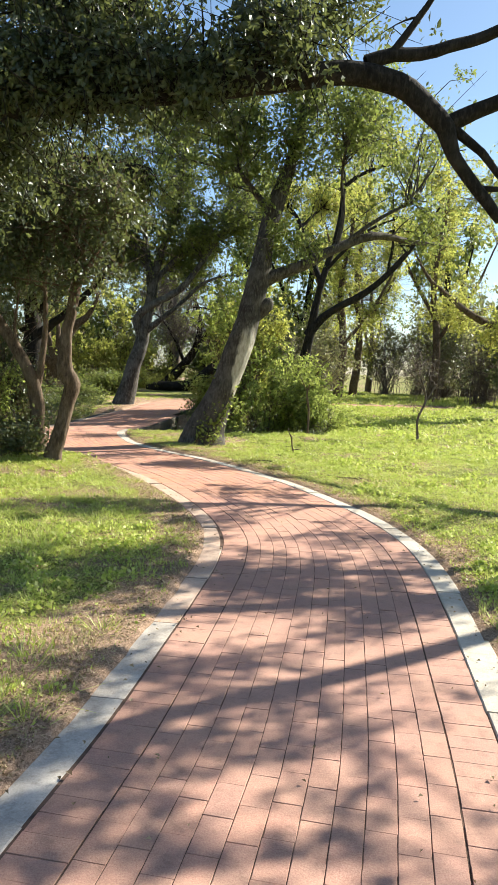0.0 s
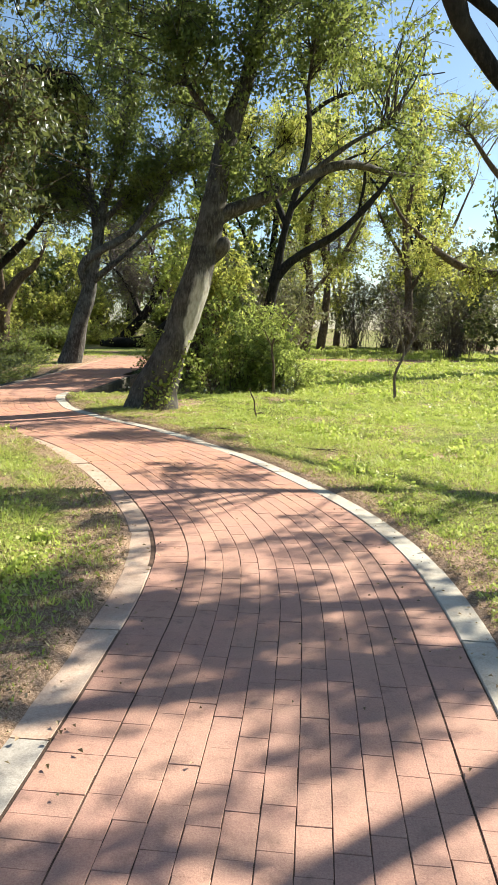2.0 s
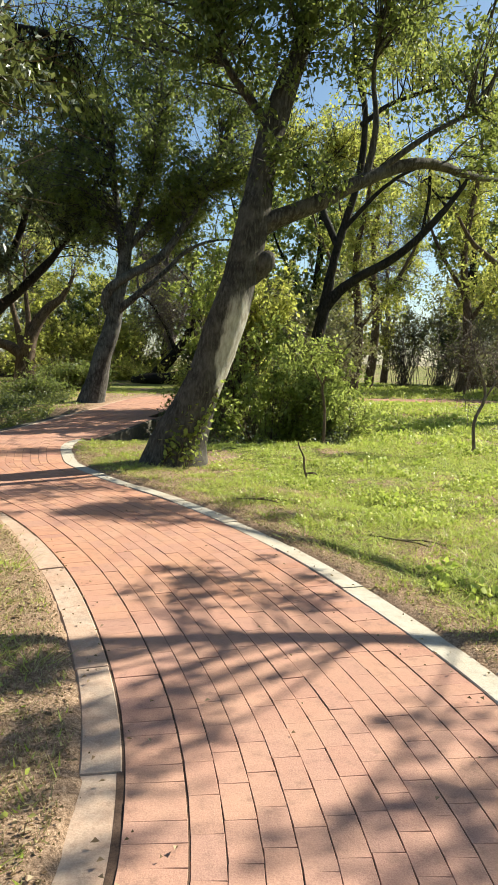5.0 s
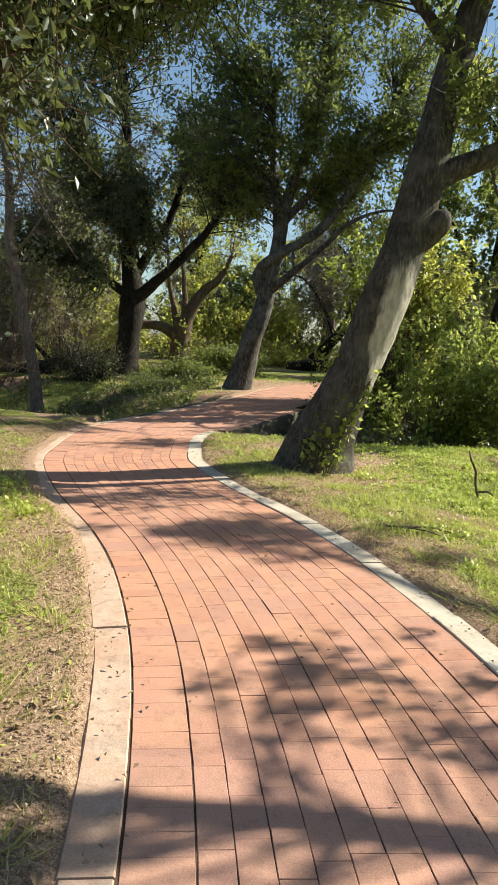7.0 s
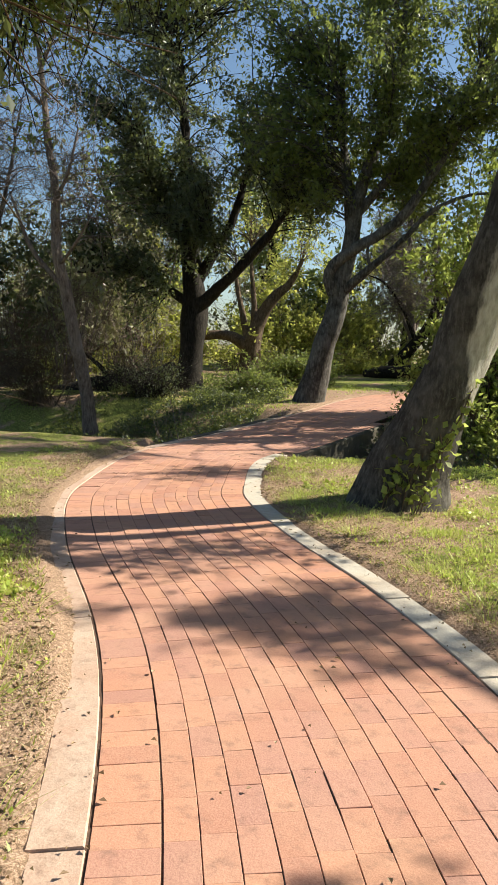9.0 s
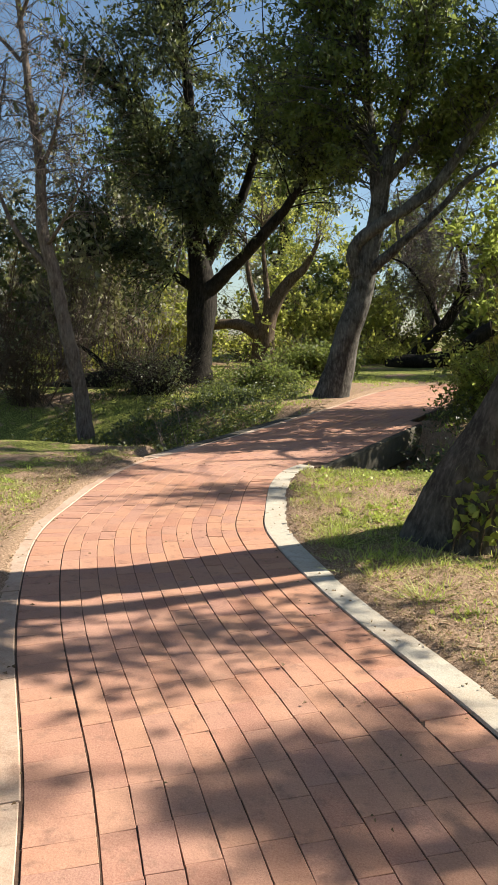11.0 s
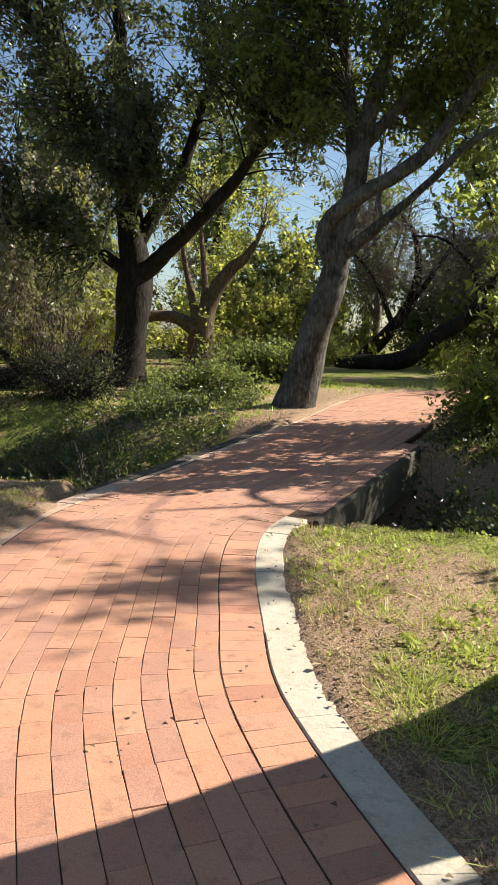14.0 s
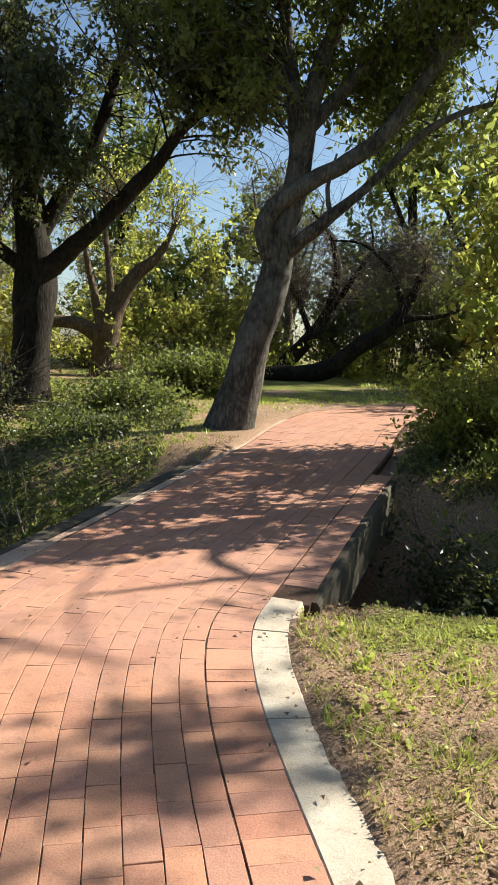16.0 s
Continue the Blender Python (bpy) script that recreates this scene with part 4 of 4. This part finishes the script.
    way = [(x + c * u - n * v, y + n * u + c * v, gz1(x + c * u, y + n * u) + h, r) for u, v, h, r in ((-0.35, 0.03, 0.008, 0.009), (-0.1, -0.03, 0.02, 0.008), (0.12, 0.03, 0.022, 0.007), (0.36, -0.02, 0.008, 0.004))]
    fork = [(x + c * u - n * v, y + n * u + c * v, gz1(x + c * u, y + n * u) + h, r) for u, v, h, r in ((-0.08, -0.03, 0.02, 0.005), (0.08, -0.12, 0.03, 0.004), (0.2, -0.16, 0.012, 0.002))]
    tree("fallen_branch", "thin dead branch lying in the meadow grass", [way, fork], [], 133 + k, M_BARK_BROWN, None, category="branch", group="fallen branches")

tree("log", "dark fallen trunk lying on the shaded bank", [
    [(-11.0, 24.0, 0.15, 0.17), (-10.0, 24.1, 0.35, 0.22), (-9.0, 24.3, 0.48, 0.25), (-8.1, 24.6, 0.75, 0.2), (-7.9, 24.7, 1.0, 0.12)],
    [(-9.4, 24.2, 0.55, 0.08), (-9.6, 24.0, 0.95, 0.06), (-10.1, 23.9, 1.3, 0.03)],
], [], 34, M_BARK_DARK, None, category="log")
for k, (x, y, dx, h) in enumerate([(-5.05, 19.3, -0.75, 1.45), (-5.15, 19.6, -0.45, 1.75), (-5.4, 19.1, -0.2, 1.2)]):
    z = gz1(x, y) - 0.05
    tree("sapling", "thin pale leafless stem leaning out of the ditch", [
        [(x, y, z, 0.014), (x + dx * 0.35, y + 0.05, z + h * 0.4, 0.011), (x + dx * 0.75, y + 0.1, z + h * 0.75, 0.008), (x + dx, y + 0.1, z + h, 0.004)],
        [(x + dx * 0.5, y + 0.07, z + h * 0.55, 0.006), (x + dx * 0.4, y, z + h * 0.75, 0.004), (x + dx * 0.5, y, z + h * 0.9, 0.003)],
    ], [], 35 + k, M_TWIG, None, category="sapling", group="bare stems")

# ---- bushes ----
bush("bush", "dense leafy green bush behind the leaning tree", 0.45, 20.3, 1.1, 0.8, 3.3, 41, M_LEAF_BUSH, n=105, per=46, size=0.095, spread=0.17)
bush("bush", "tall leafy bush beside the ditch", 1.5, 21.4, 1.2, 0.9, 2.1, 42, M_LEAF_BUSH, n=70, per=46, size=0.095, spread=0.17)
bush("bush", "dark bush in the ditch beside the bridge", -0.4, 21.2, 1.1, 0.9, 4.6, 43, M_LEAF_BUSH, n=120, per=46, size=0.095, spread=0.17)
bush("bush", "overhanging bush at the bridge's end", -0.1, 23.0, 1.3, 1.1, 4.8, 44, M_LEAF_YELLOW, n=170, per=46, size=0.095, spread=0.17)
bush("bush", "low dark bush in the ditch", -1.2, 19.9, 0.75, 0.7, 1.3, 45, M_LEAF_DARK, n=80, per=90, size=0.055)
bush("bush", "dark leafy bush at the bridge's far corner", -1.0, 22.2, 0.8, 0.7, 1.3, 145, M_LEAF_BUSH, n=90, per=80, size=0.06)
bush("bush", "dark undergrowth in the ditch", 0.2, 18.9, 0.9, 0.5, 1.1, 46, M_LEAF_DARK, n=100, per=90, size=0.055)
bush("bush", "low green bush at the meadow's edge", 0.75, 18.9, 0.6, 0.5, 0.9, 146, M_LEAF_BUSH, n=70, per=80, size=0.055)
bush("bush", "leafy bush at the edge of the meadow", 1.9, 20.0, 0.8, 0.6, 1.7, 147, M_LEAF_BUSH, n=90, per=90, size=0.06)
bush("bush", "leafy bank bush with small leaves", -3.9, 10.7, 0.7, 0.6, 1.4, 47, M_LEAF_BUSH, n=90, per=90, size=0.05)
bush("bush", "leafy shrub with thin stems among the bank trees", -3.85, 11.5, 0.5, 0.5, 2.2, 148, M_LEAF_DARK, n=70, per=60, size=0.055, bare=4)
bush("bush", "low dark bush at the feet of the bank trees", -3.65, 10.75, 0.4, 0.35, 0.5, 149, M_LEAF_DARK, n=60, per=80, size=0.05)
bush("bush", "twiggy bush at the bridge's edge", -5.6, 19.3, 0.6, 0.5, 1.3, 48, M_LEAF, n=60, per=40, size=0.045, bare=5)
bush("bush", "low bush on the shaded bank", -6.6, 20.6, 0.8, 0.7, 1.0, 49, M_LEAF_DARK, n=70, per=80, size=0.05)
bush("bush", "tangle of dark bare shrubs on the bank", -9.8, 21.8, 1.6, 1.2, 2.4, 50, M_LEAF_GREY, n=80, per=12, size=0.05, bare=8, bark=M_BARK_BROWN, spread=0.4)
bush("bush", "tangled shrub below the dark tree", -7.7, 22.9, 1.3, 0.9, 1.1, 51, M_LEAF_DARK, n=80, per=26, size=0.05, bare=6, bark=M_BARK_DARK, spread=0.34)
bush("bush", "low green undergrowth on the bank", -6.0, 24.8, 1.5, 0.8, 0.5, 52, M_LEAF, n=70, per=60, size=0.06)
bush("bush", "low yellowish undergrowth behind the forked tree", -5.6, 27.5, 1.6, 0.9, 0.8, 53, M_LEAF, n=80, per=80, size=0.07)
bush("bush", "ivy-like undergrowth beside the path's end", 0.8, 24.4, 1.4, 1.0, 1.7, 54, M_LEAF_BUSH, n=100, per=85, size=0.08)

# ---- far woods: a few kinds, repeated ----
wrng = np.random.default_rng(77)
far_green = bush("shrub", "tall green thicket shrub at the wood's edge", -13.5, 30, 2.0, 1.8, 5.0, 61, M_LEAF, n=95, per=32, size=0.165, spread=0.34, category="shrub", group="thicket")
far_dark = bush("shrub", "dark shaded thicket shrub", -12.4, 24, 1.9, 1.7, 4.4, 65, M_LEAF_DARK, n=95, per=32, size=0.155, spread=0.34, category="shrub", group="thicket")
far_yellow = bush("shrub", "yellow-green thicket shrub in the sun", -7.2, 39, 2.0, 1.8, 4.6, 62, M_LEAF_YELLOW, n=95, per=32, size=0.155, spread=0.34, category="shrub", group="thicket")
far_grey = bush("shrub", "grey-brown twiggy thicket shrub", 2.9, 46, 2.2, 1.8, 4.6, 63, M_LEAF_GREY, n=95, per=30, size=0.12, spread=0.4, bare=4, bark=M_TWIG, category="shrub", group="thicket")
far_tree = tree("tree", "tall slim woodland tree in the distance", [
    [(16, 40, 0.2, 0.3), (16.1, 40, 3, 0.22), (15.8, 40, 6, 0.16), (16, 40, 9.5, 0.05)],
    [(16.1, 40, 3.5, 0.12), (17.4, 40, 5.5, 0.08), (18.2, 40, 7.2, 0.03)],
    [(15.9, 40, 4.5, 0.11), (14.6, 40, 6.6, 0.07), (14, 40, 8, 0.03)],
], [(16, 40, 7.6, 3.2, 2.8, 3.2, 130), (16.2, 40, 3.6, 2.4, 2.2, 1.4, 36)], 64, M_BARK_DARK, M_LEAF, per=33, size=0.18, spread=0.5, bare=0, group="woodland trees")
far_low = bush("shrub", "low yellowish scrub in the rough grass", -11.0, 37.5, 2.4, 1.4, 1.5, 67, M_LEAF_YELLOW, n=80, per=34, size=0.10, spread=0.3, category="shrub", group="thicket")
far_bare = tree("tree", "bare grey-mauve tree at the wood's edge", [
    [(-13, 33, 0.2, 0.14), (-12.9, 33, 2, 0.11), (-13.1, 33, 4.2, 0.07), (-13, 33, 7.2, 0.02)],
    [(-12.95, 33, 1.2, 0.07), (-12.2, 33.2, 3.2, 0.05), (-11.7, 33.3, 5.6, 0.02)],
    [(-12.95, 33, 1.5, 0.07), (-13.8, 32.8, 3.4, 0.05), (-14.4, 32.6, 5.8, 0.02)],
], [(-13, 33, 5.2, 2.2, 1.8, 2.4, 110)], 66, M_TWIG, M_LEAF_GREY, per=0, bare=6, spread=0.55, group="bare trees")
SPOTS = [(far_low, -5.5, 38), (far_low, -13.5, 29.5), (far_low, -8.5, 37), (far_low, -4.6, 36.5), (far_low, -12.5, 34), (far_low, -15.5, 31), (far_low, -2.2, 39), (far_low, 1.0, 35), (far_yellow, -11, 40), (far_yellow, -6, 41.5), (far_yellow, -13.5, 36), (far_yellow, -12.5, 31.5), (far_yellow, -9.6, 38.5), (far_green, -3, 42), (far_grey, -1.5, 41), (far_green, 1.2, 40),
         (far_grey, -16, 29), (far_green, -17, 33), (far_grey, -14.5, 27), (far_bare, -12, 22), (far_bare, -15, 22.5), (far_grey, -10.8, 27.8), (far_grey, -10.8, 24.6),
         (far_green, 2.0, 32), (far_dark, 2.6, 36), (far_grey, 2.5, 28.6), (far_grey, 3.2, 40.5), (far_grey, 8.0, 44), (far_dark, 11.2, 42), (far_grey, 12, 37), (far_green, 15, 34), (far_grey, 9.6, 38.5), (far_dark, 12.6, 31), (far_grey, 16.5, 29), (far_green, 14.5, 26.5), (far_grey, 10.2, 33), (far_green, 0.2, 36.5), (far_grey, -15.8, 25.4),
         (far_tree, 0.5, 46), (far_tree, -5.5, 49), (far_tree, -12, 45), (far_tree, 11.4, 44), (far_tree, 3.0, 43),
         (far_tree, -16.5, 40), (far_tree, 18, 26)]
ROW = [far_green, far_grey, far_yellow, far_bare, far_grey, far_green, far_dark, far_bare]
for i in range(17):
    x = -25 + 3.0 * i + wrng.uniform(-0.8, 0.8)
    y = 45 + wrng.uniform(-2, 3)
    ob = copy_thing(ROW[i % 8], pose(x, y, gz1(x, y) - 0.05, 0, 0, wrng.uniform(0, 360)))
    ob.scale = (1.5, 1.5, wrng.uniform(1.35, 1.75))
for src, x, y in SPOTS:
    k = wrng.uniform(0.8, 1.25)
    ob = copy_thing(src, pose(x, y, gz1(x, y) - 0.05, 0, 0, wrng.uniform(0, 360)))
    ob.scale = (k, k, k * wrng.uniform(0.9, 1.15))

# ---- grass and litter ----


def blades(n, xlo, xhi, ylo, yhi, seed, lo, hi, dens, width=0.006):
    rng = np.random.default_rng(seed)
    x, y = rng.uniform(xlo, xhi, n), rng.uniform(ylo, yhi, n)
    d = path_dist(x, y)
    keep = (d > HALF + KERB + 0.035 + 0.03 * wave(x, y, 9.0)) & (rng.uniform(size=n) < dens(x, y, d))
    x, y = x[keep], y[keep]
    n = len(x)
    z = ground_z(x, y)
    tuft = 0.75 + 0.5 * (wave(x, y, 2.6, 0.7) > 0.1) + 0.5 * (wave(x, y, 4.1, 1.9) > 0.45)
    h = rng.uniform(lo, hi, n) * tuft
    a = rng.uniform(0, 2 * np.pi, n)
    lean = rng.uniform(0.15, 1.1, n) * h
    w = width * rng.uniform(0.7, 1.4, n)
    la = rng.uniform(0, 2 * np.pi, n)
    p = np.stack([x, y, z - 0.004], 1)
    s = np.stack([np.cos(a) * w, np.sin(a) * w, np.zeros(n)], 1)
    t = np.stack([np.cos(la) * lean, np.sin(la) * lean, h], 1)
    v = np.stack([p - s, p + s, p + t], 1).reshape(-1, 3)
    return v, np.arange(n * 3).reshape(-1, 3)


def green(x, y, d):
    big = 0.7 * wave(x, y, 0.9, 0.3) + 0.6 * wave(x, y, 2.3, 1.1) + 0.6 * wave(x, y, 5.0, 2.2) + 0.6 * wave(x, y, 11.0, 0.4) + 0.6 * wave(x, y, 23.0, 1.2)
    right = smooth(-1, 2.5, x)
    lush = np.exp(-((x + 3.3) ** 2 / 0.6 + (y - 9.7) ** 2 / 0.9))
    return np.clip(0.42 + 0.65 * big + 0.43 * right + lush - 0.45 * bare_earth(x, y), 0.04, 1)


def dry(x, y, d):
    return (d < 2.8) * np.clip(0.5 + 0.5 * bare_earth(x, y) - 0.3 * wave(x, y, 0.9, 0.3) - 0.3 * wave(x, y, 2.3, 1.1), 0.1, 1)


def tufts(n, seed, xlo=-4.5, xhi=3.2, ylo=1.5, yhi=17.5, reach=3.2, m=70, r=0.045):
    """Taller clumps of blades scattered over the verges."""
    rng = np.random.default_rng(seed)
    x, y = rng.uniform(xlo, xhi, n * 4), rng.uniform(ylo, yhi, n * 4)
    d = path_dist(x, y)
    near = (d > 1.2) & (d < reach)
    x, y = x[near][:n], y[near][:n]
    px = np.repeat(x, m) + rng.normal(0, r, len(x) * m)
    py = np.repeat(y, m) + rng.normal(0, r, len(x) * m)
    out = np.stack([px - np.repeat(x, m), py - np.repeat(y, m)], 1)
    p = np.stack([px, py, ground_z(px, py) - 0.005], 1)
    h = rng.uniform(0.03, 0.1, len(px)) * np.repeat(rng.uniform(0.6, 1.1, len(x)), m)
    a = rng.uniform(0, 6.28, len(px))
    w = np.stack([np.cos(a), np.sin(a), 0 * a], 1) * 0.0035
    tip = np.column_stack([out * 1.1 + rng.normal(0, 0.02, out.shape), h])
    v = np.stack([p - w, p + w, p + tip], 1).reshape(-1, 3)
    return v, np.arange(len(v)).reshape(-1, 3)


grass = new("grass", mesh_of("grass", *join([blades(350000, -6.0, 4.5, 0.5, 18.5, 81, 0.015, 0.042, green), blades(90000, -9, 9, 18.3, 30, 82, 0.025, 0.055, green, 0.011), blades(36000, 4.5, 9, 9, 18.3, 86, 0.02, 0.045, green, 0.009), tufts(460, 87, m=48, r=0.06), tufts(420, 88, 0.5, 8.5, 9.0, 22.0, 9.0, 80, 0.09), tufts(160, 89, -4.2, -1.2, 3.0, 10.5, 4.0, 80, 0.07), blades(50000, -2, 14, 18, 46, 83, 0.05, 0.1, green, 0.025)])))
grass.data.materials.append(M_GRASS)
tagged(grass, "short uneven green grass along the path and meadow", "grass", kind="stuff")
straw = new("dry_grass", mesh_of("dry_grass", *blades(430000, -5.5, 3.2, 0.5, 19, 84, 0.006, 0.026, dry, 0.0038)))
straw.data.materials.append(M_STRAW)
tagged(straw, "dry straw-coloured grass between bare patches", "grass", kind="stuff")


def flat_leaves(n, seed, lo, hi, onpath):
    rng = np.random.default_rng(seed)
    x, y = rng.uniform(-6, 3.5, n * 4), rng.uniform(1, 23, n * 4)
    d = path_dist(x, y)
    if onpath:
        keep = (d < HALF + KERB) & (rng.uniform(size=len(d)) < 0.10 + smooth(0.55, 1.02, d))
    else:
        keep = (d > HALF + KERB) & (rng.uniform(size=len(d)) < 0.10 + 1.2 * np.exp(-(d - 1.06) * 1.6)) & (ditch(x, y) < 0.4)
    x, y = x[keep][:n], y[keep][:n]
    n = len(x)
    z = np.where(onpath, rise(y) + 0.014, ground_z(x, y) + 0.007)
    a, ln = rng.uniform(0, 6.28, n), rng.uniform(lo, hi, n)
    u = np.stack([np.cos(a), np.sin(a), rng.uniform(-0.1, 0.25, n)], 1) * ln[:, None]
    s = np.stack([-np.sin(a), np.cos(a), rng.uniform(-0.2, 0.2, n)], 1) * (ln * rng.uniform(0.2, 0.4, n))[:, None]
    p = np.stack([x, y, z], 1)
    c = np.array([0, 0, 0.006])
    v = np.stack([p, p + u * 0.5 + s + c * 1.5, p + u, p + u * 0.5 - s + c], 1).reshape(-1, 3)
    k = np.arange(n)[:, None] * 4
    return v, np.vstack([k + [0, 1, 2], k + [0, 2, 3]])


litter = new("leaf_litter", mesh_of("leaf_litter", *join([flat_leaves(46000, 91, 0.008, 0.028, False), flat_leaves(1200, 93, 0.03, 0.06, False), flat_leaves(2300, 92, 0.008, 0.034, True), flat_leaves(70, 94, 0.025, 0.04, True)])))
litter.data.materials.append(M_LITTER)
tagged(litter, "small curled brown leaves fallen on path and verge", "leaf litter", kind="stuff")

# ---- leafy ground cover on the shaded banks ----


def cover(n, seed, xlo, xhi, ylo, yhi, tall):
    rng = np.random.default_rng(seed)
    x, y = rng.uniform(xlo, xhi, n), rng.uniform(ylo, yhi, n)
    keep = (path_dist(x, y) > 1.12) & (wave(x, y, 1.7, 0.8) + 0.6 * wave(x, y, 4.3, 0.2) > -0.45) & ((ditch(x, y) > 0.12) | (y > 20.5))
    x, y = x[keep], y[keep]
    z = ground_z(x, y) + rng.uniform(0.0, 1, len(x)) ** 2 * tall * (1 + 0.7 * wave(x, y, 2.9, 1.4))
    return leaves(np.stack([x, y, z], 1), 0.055, rng, -0.2, 0.6)


def clover(n, seed, xlo, xhi, ylo, yhi):
    rng = np.random.default_rng(seed)
    x, y = rng.uniform(xlo, xhi, n), rng.uniform(ylo, yhi, n)
    d = path_dist(x, y)
    keep = (d > 1.1) & (rng.uniform(size=n) < green(x, y, d)) & (wave(x, y, 3.3, 2.4) > -0.3)
    x, y = x[keep], y[keep]
    return leaves(np.stack([x, y, ground_z(x, y) + rng.uniform(0.004, 0.03, len(x))], 1), 0.03, rng, -0.1, 0.8)


def mounds(n, seed, xlo, xhi, ylo, yhi, m=26, r=0.10, leaf=0.038, tall=0.075):
    """Low rosettes of broad weeds that stand above the turf in patches."""
    rng = np.random.default_rng(seed)
    x, y = rng.uniform(xlo, xhi, n), rng.uniform(ylo, yhi, n)
    d = path_dist(x, y)
    keep = (d > 1.18) & (rng.uniform(size=n) < green(x, y, d)) & (wave(x, y, 1.9, 1.1) + 0.7 * wave(x, y, 0.8, 0.5) > -0.25)
    x, y = x[keep], y[keep]
    k = rng.uniform(0.5, 1.3, len(x))
    a, u = rng.uniform(0, 6.28, (len(x), m)), rng.uniform(0, 1, (len(x), m)) ** 0.6
    px, py = x[:, None] + np.cos(a) * u * r * k[:, None], y[:, None] + np.sin(a) * u * r * k[:, None]
    h = tall * k[:, None] * (1 - u * u) * rng.uniform(0.5, 1.1, u.shape)
    p = np.stack([px.ravel(), py.ravel(), ground_z(px.ravel(), py.ravel()) + 0.004 + h.ravel()], 1)
    return leaves(p, leaf, rng, -0.15, 0.75)


weeds = new("clover", mesh_of("clover", *join([clover(70000, 97, -5, 3.5, 2, 18.5), clover(22000, 98, 0, 9, 12, 24), clover(9000, 99, -4.2, -2.3, 8.9, 10.7), mounds(3200, 197, -4.6, 5, 2, 18), mounds(1500, 198, 1.5, 9, 9, 26, 24, 0.17, 0.06, 0.10), mounds(900, 199, 1, 13, 20, 40, 20, 0.26, 0.09, 0.12)])))
weeds.data.materials.append(M_GRASS)
tagged(weeds, "low broad-leaved green weeds among the grass", "weeds", kind="stuff")
# the second, dark-leaved layer darkens the ditch sides in place of shade
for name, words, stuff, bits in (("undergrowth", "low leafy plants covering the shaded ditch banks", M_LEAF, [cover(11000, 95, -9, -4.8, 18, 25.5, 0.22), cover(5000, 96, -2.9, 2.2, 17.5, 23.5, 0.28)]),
                                 ("shade_dark_ivy", "ivy and weeds carpeting the ditch sides, coloured dark to stand for shade", M_LEAF_DARK, [cover(30000, 196, -2.6, 2.4, 17.8, 22.6, 0.3), cover(28000, 195, -9, -4.8, 18, 24.5, 0.22)])):
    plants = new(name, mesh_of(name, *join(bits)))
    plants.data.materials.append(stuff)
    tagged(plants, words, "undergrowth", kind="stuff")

# ---- pavers ----


def paver(lx, ly, h=0.05, b=0.0014):
    """A paver with eased upper edges, its top at z = 0."""
    x, y = lx / 2, ly / 2
    ring = lambda dx, z: [(-x + dx, -y + dx, z), (x - dx, -y + dx, z), (x - dx, y - dx, z), (-x + dx, y - dx, z)]
    v = np.array(ring(0, -h) + ring(0, -b) + ring(b, 0.0))
    f = [[r * 4 + j, r * 4 + (j + 1) % 4, (r + 1) * 4 + (j + 1) % 4, (r + 1) * 4 + j] for r in range(2) for j in range(4)] + [[8, 9, 10, 11]]
    return v, np.array(f)


BW, BL, PW, PL = 0.1119, 0.2156, 0.1155, 0.2165
prng = np.random.default_rng(8)
stretcher, header = paver(BW, BL), paver(0.2165, 0.1137)
kinds = {}
for key, (v, f) in (("s", stretcher), ("h", header)):
    kinds[key] = mesh_of("brick", v, f)
    kinds[key].materials.append(M_BRICK)
singles, rest, count = 0, [], 0
cols = [("h", -HALF + 0.1105, PW - 0.001), ("h", HALF - 0.1105, PW - 0.001)] + [("s", -HALF + 0.2245 + PW * (i + 0.5), PL) for i in range(11)]
cols.append(("h", HALF + 0.118, PW - 0.001))
for ci, (key, u, pitch) in enumerate(cols):
    line = CENTRE + NRM * u
    al = np.concatenate([[0], np.cumsum(np.linalg.norm(np.diff(line, axis=0), axis=1))])
    s = (ci % 2) * pitch * 0.5 + prng.uniform(-0.05, 0.05) + 0.3
    while s < al[-1] - 0.3:
        x, y = np.interp(s, al, line[:, 0]), np.interp(s, al, line[:, 1])
        ang = math.atan2(np.interp(s, al, TAN[:, 1]), np.interp(s, al, TAN[:, 0])) - math.pi / 2
        if u > HALF and not 18.02 < y < 21.3:
            s += pitch
            continue
        sl = (rise(y + 0.1) - rise(y - 0.1)) / 0.2
        m = Matrix.LocRotScale((x, y, float(rise(np.interp(s, al, CENTRE[:, 1]))) + prng.normal(0, 0.0012)), Euler((math.atan(sl) + prng.normal(0, 0.004), prng.normal(0, 0.005), ang + prng.normal(0, 0.009))), None)
        if 7.2 < y < 11.6 and singles < 300:
            ob = new("brick", kinds[key])
            ob.parent, ob.matrix_basis = path, m
            singles += 1
        else:
            v, f = stretcher if key == "s" else header
            mm = np.array(m)
            rest.append((v @ mm[:3, :3].T + mm[:3, 3], f))
        s += pitch
tagged(part("bricks", join(rest), M_BRICK, path, "running-bond red clay pavers"), kind="stuff")
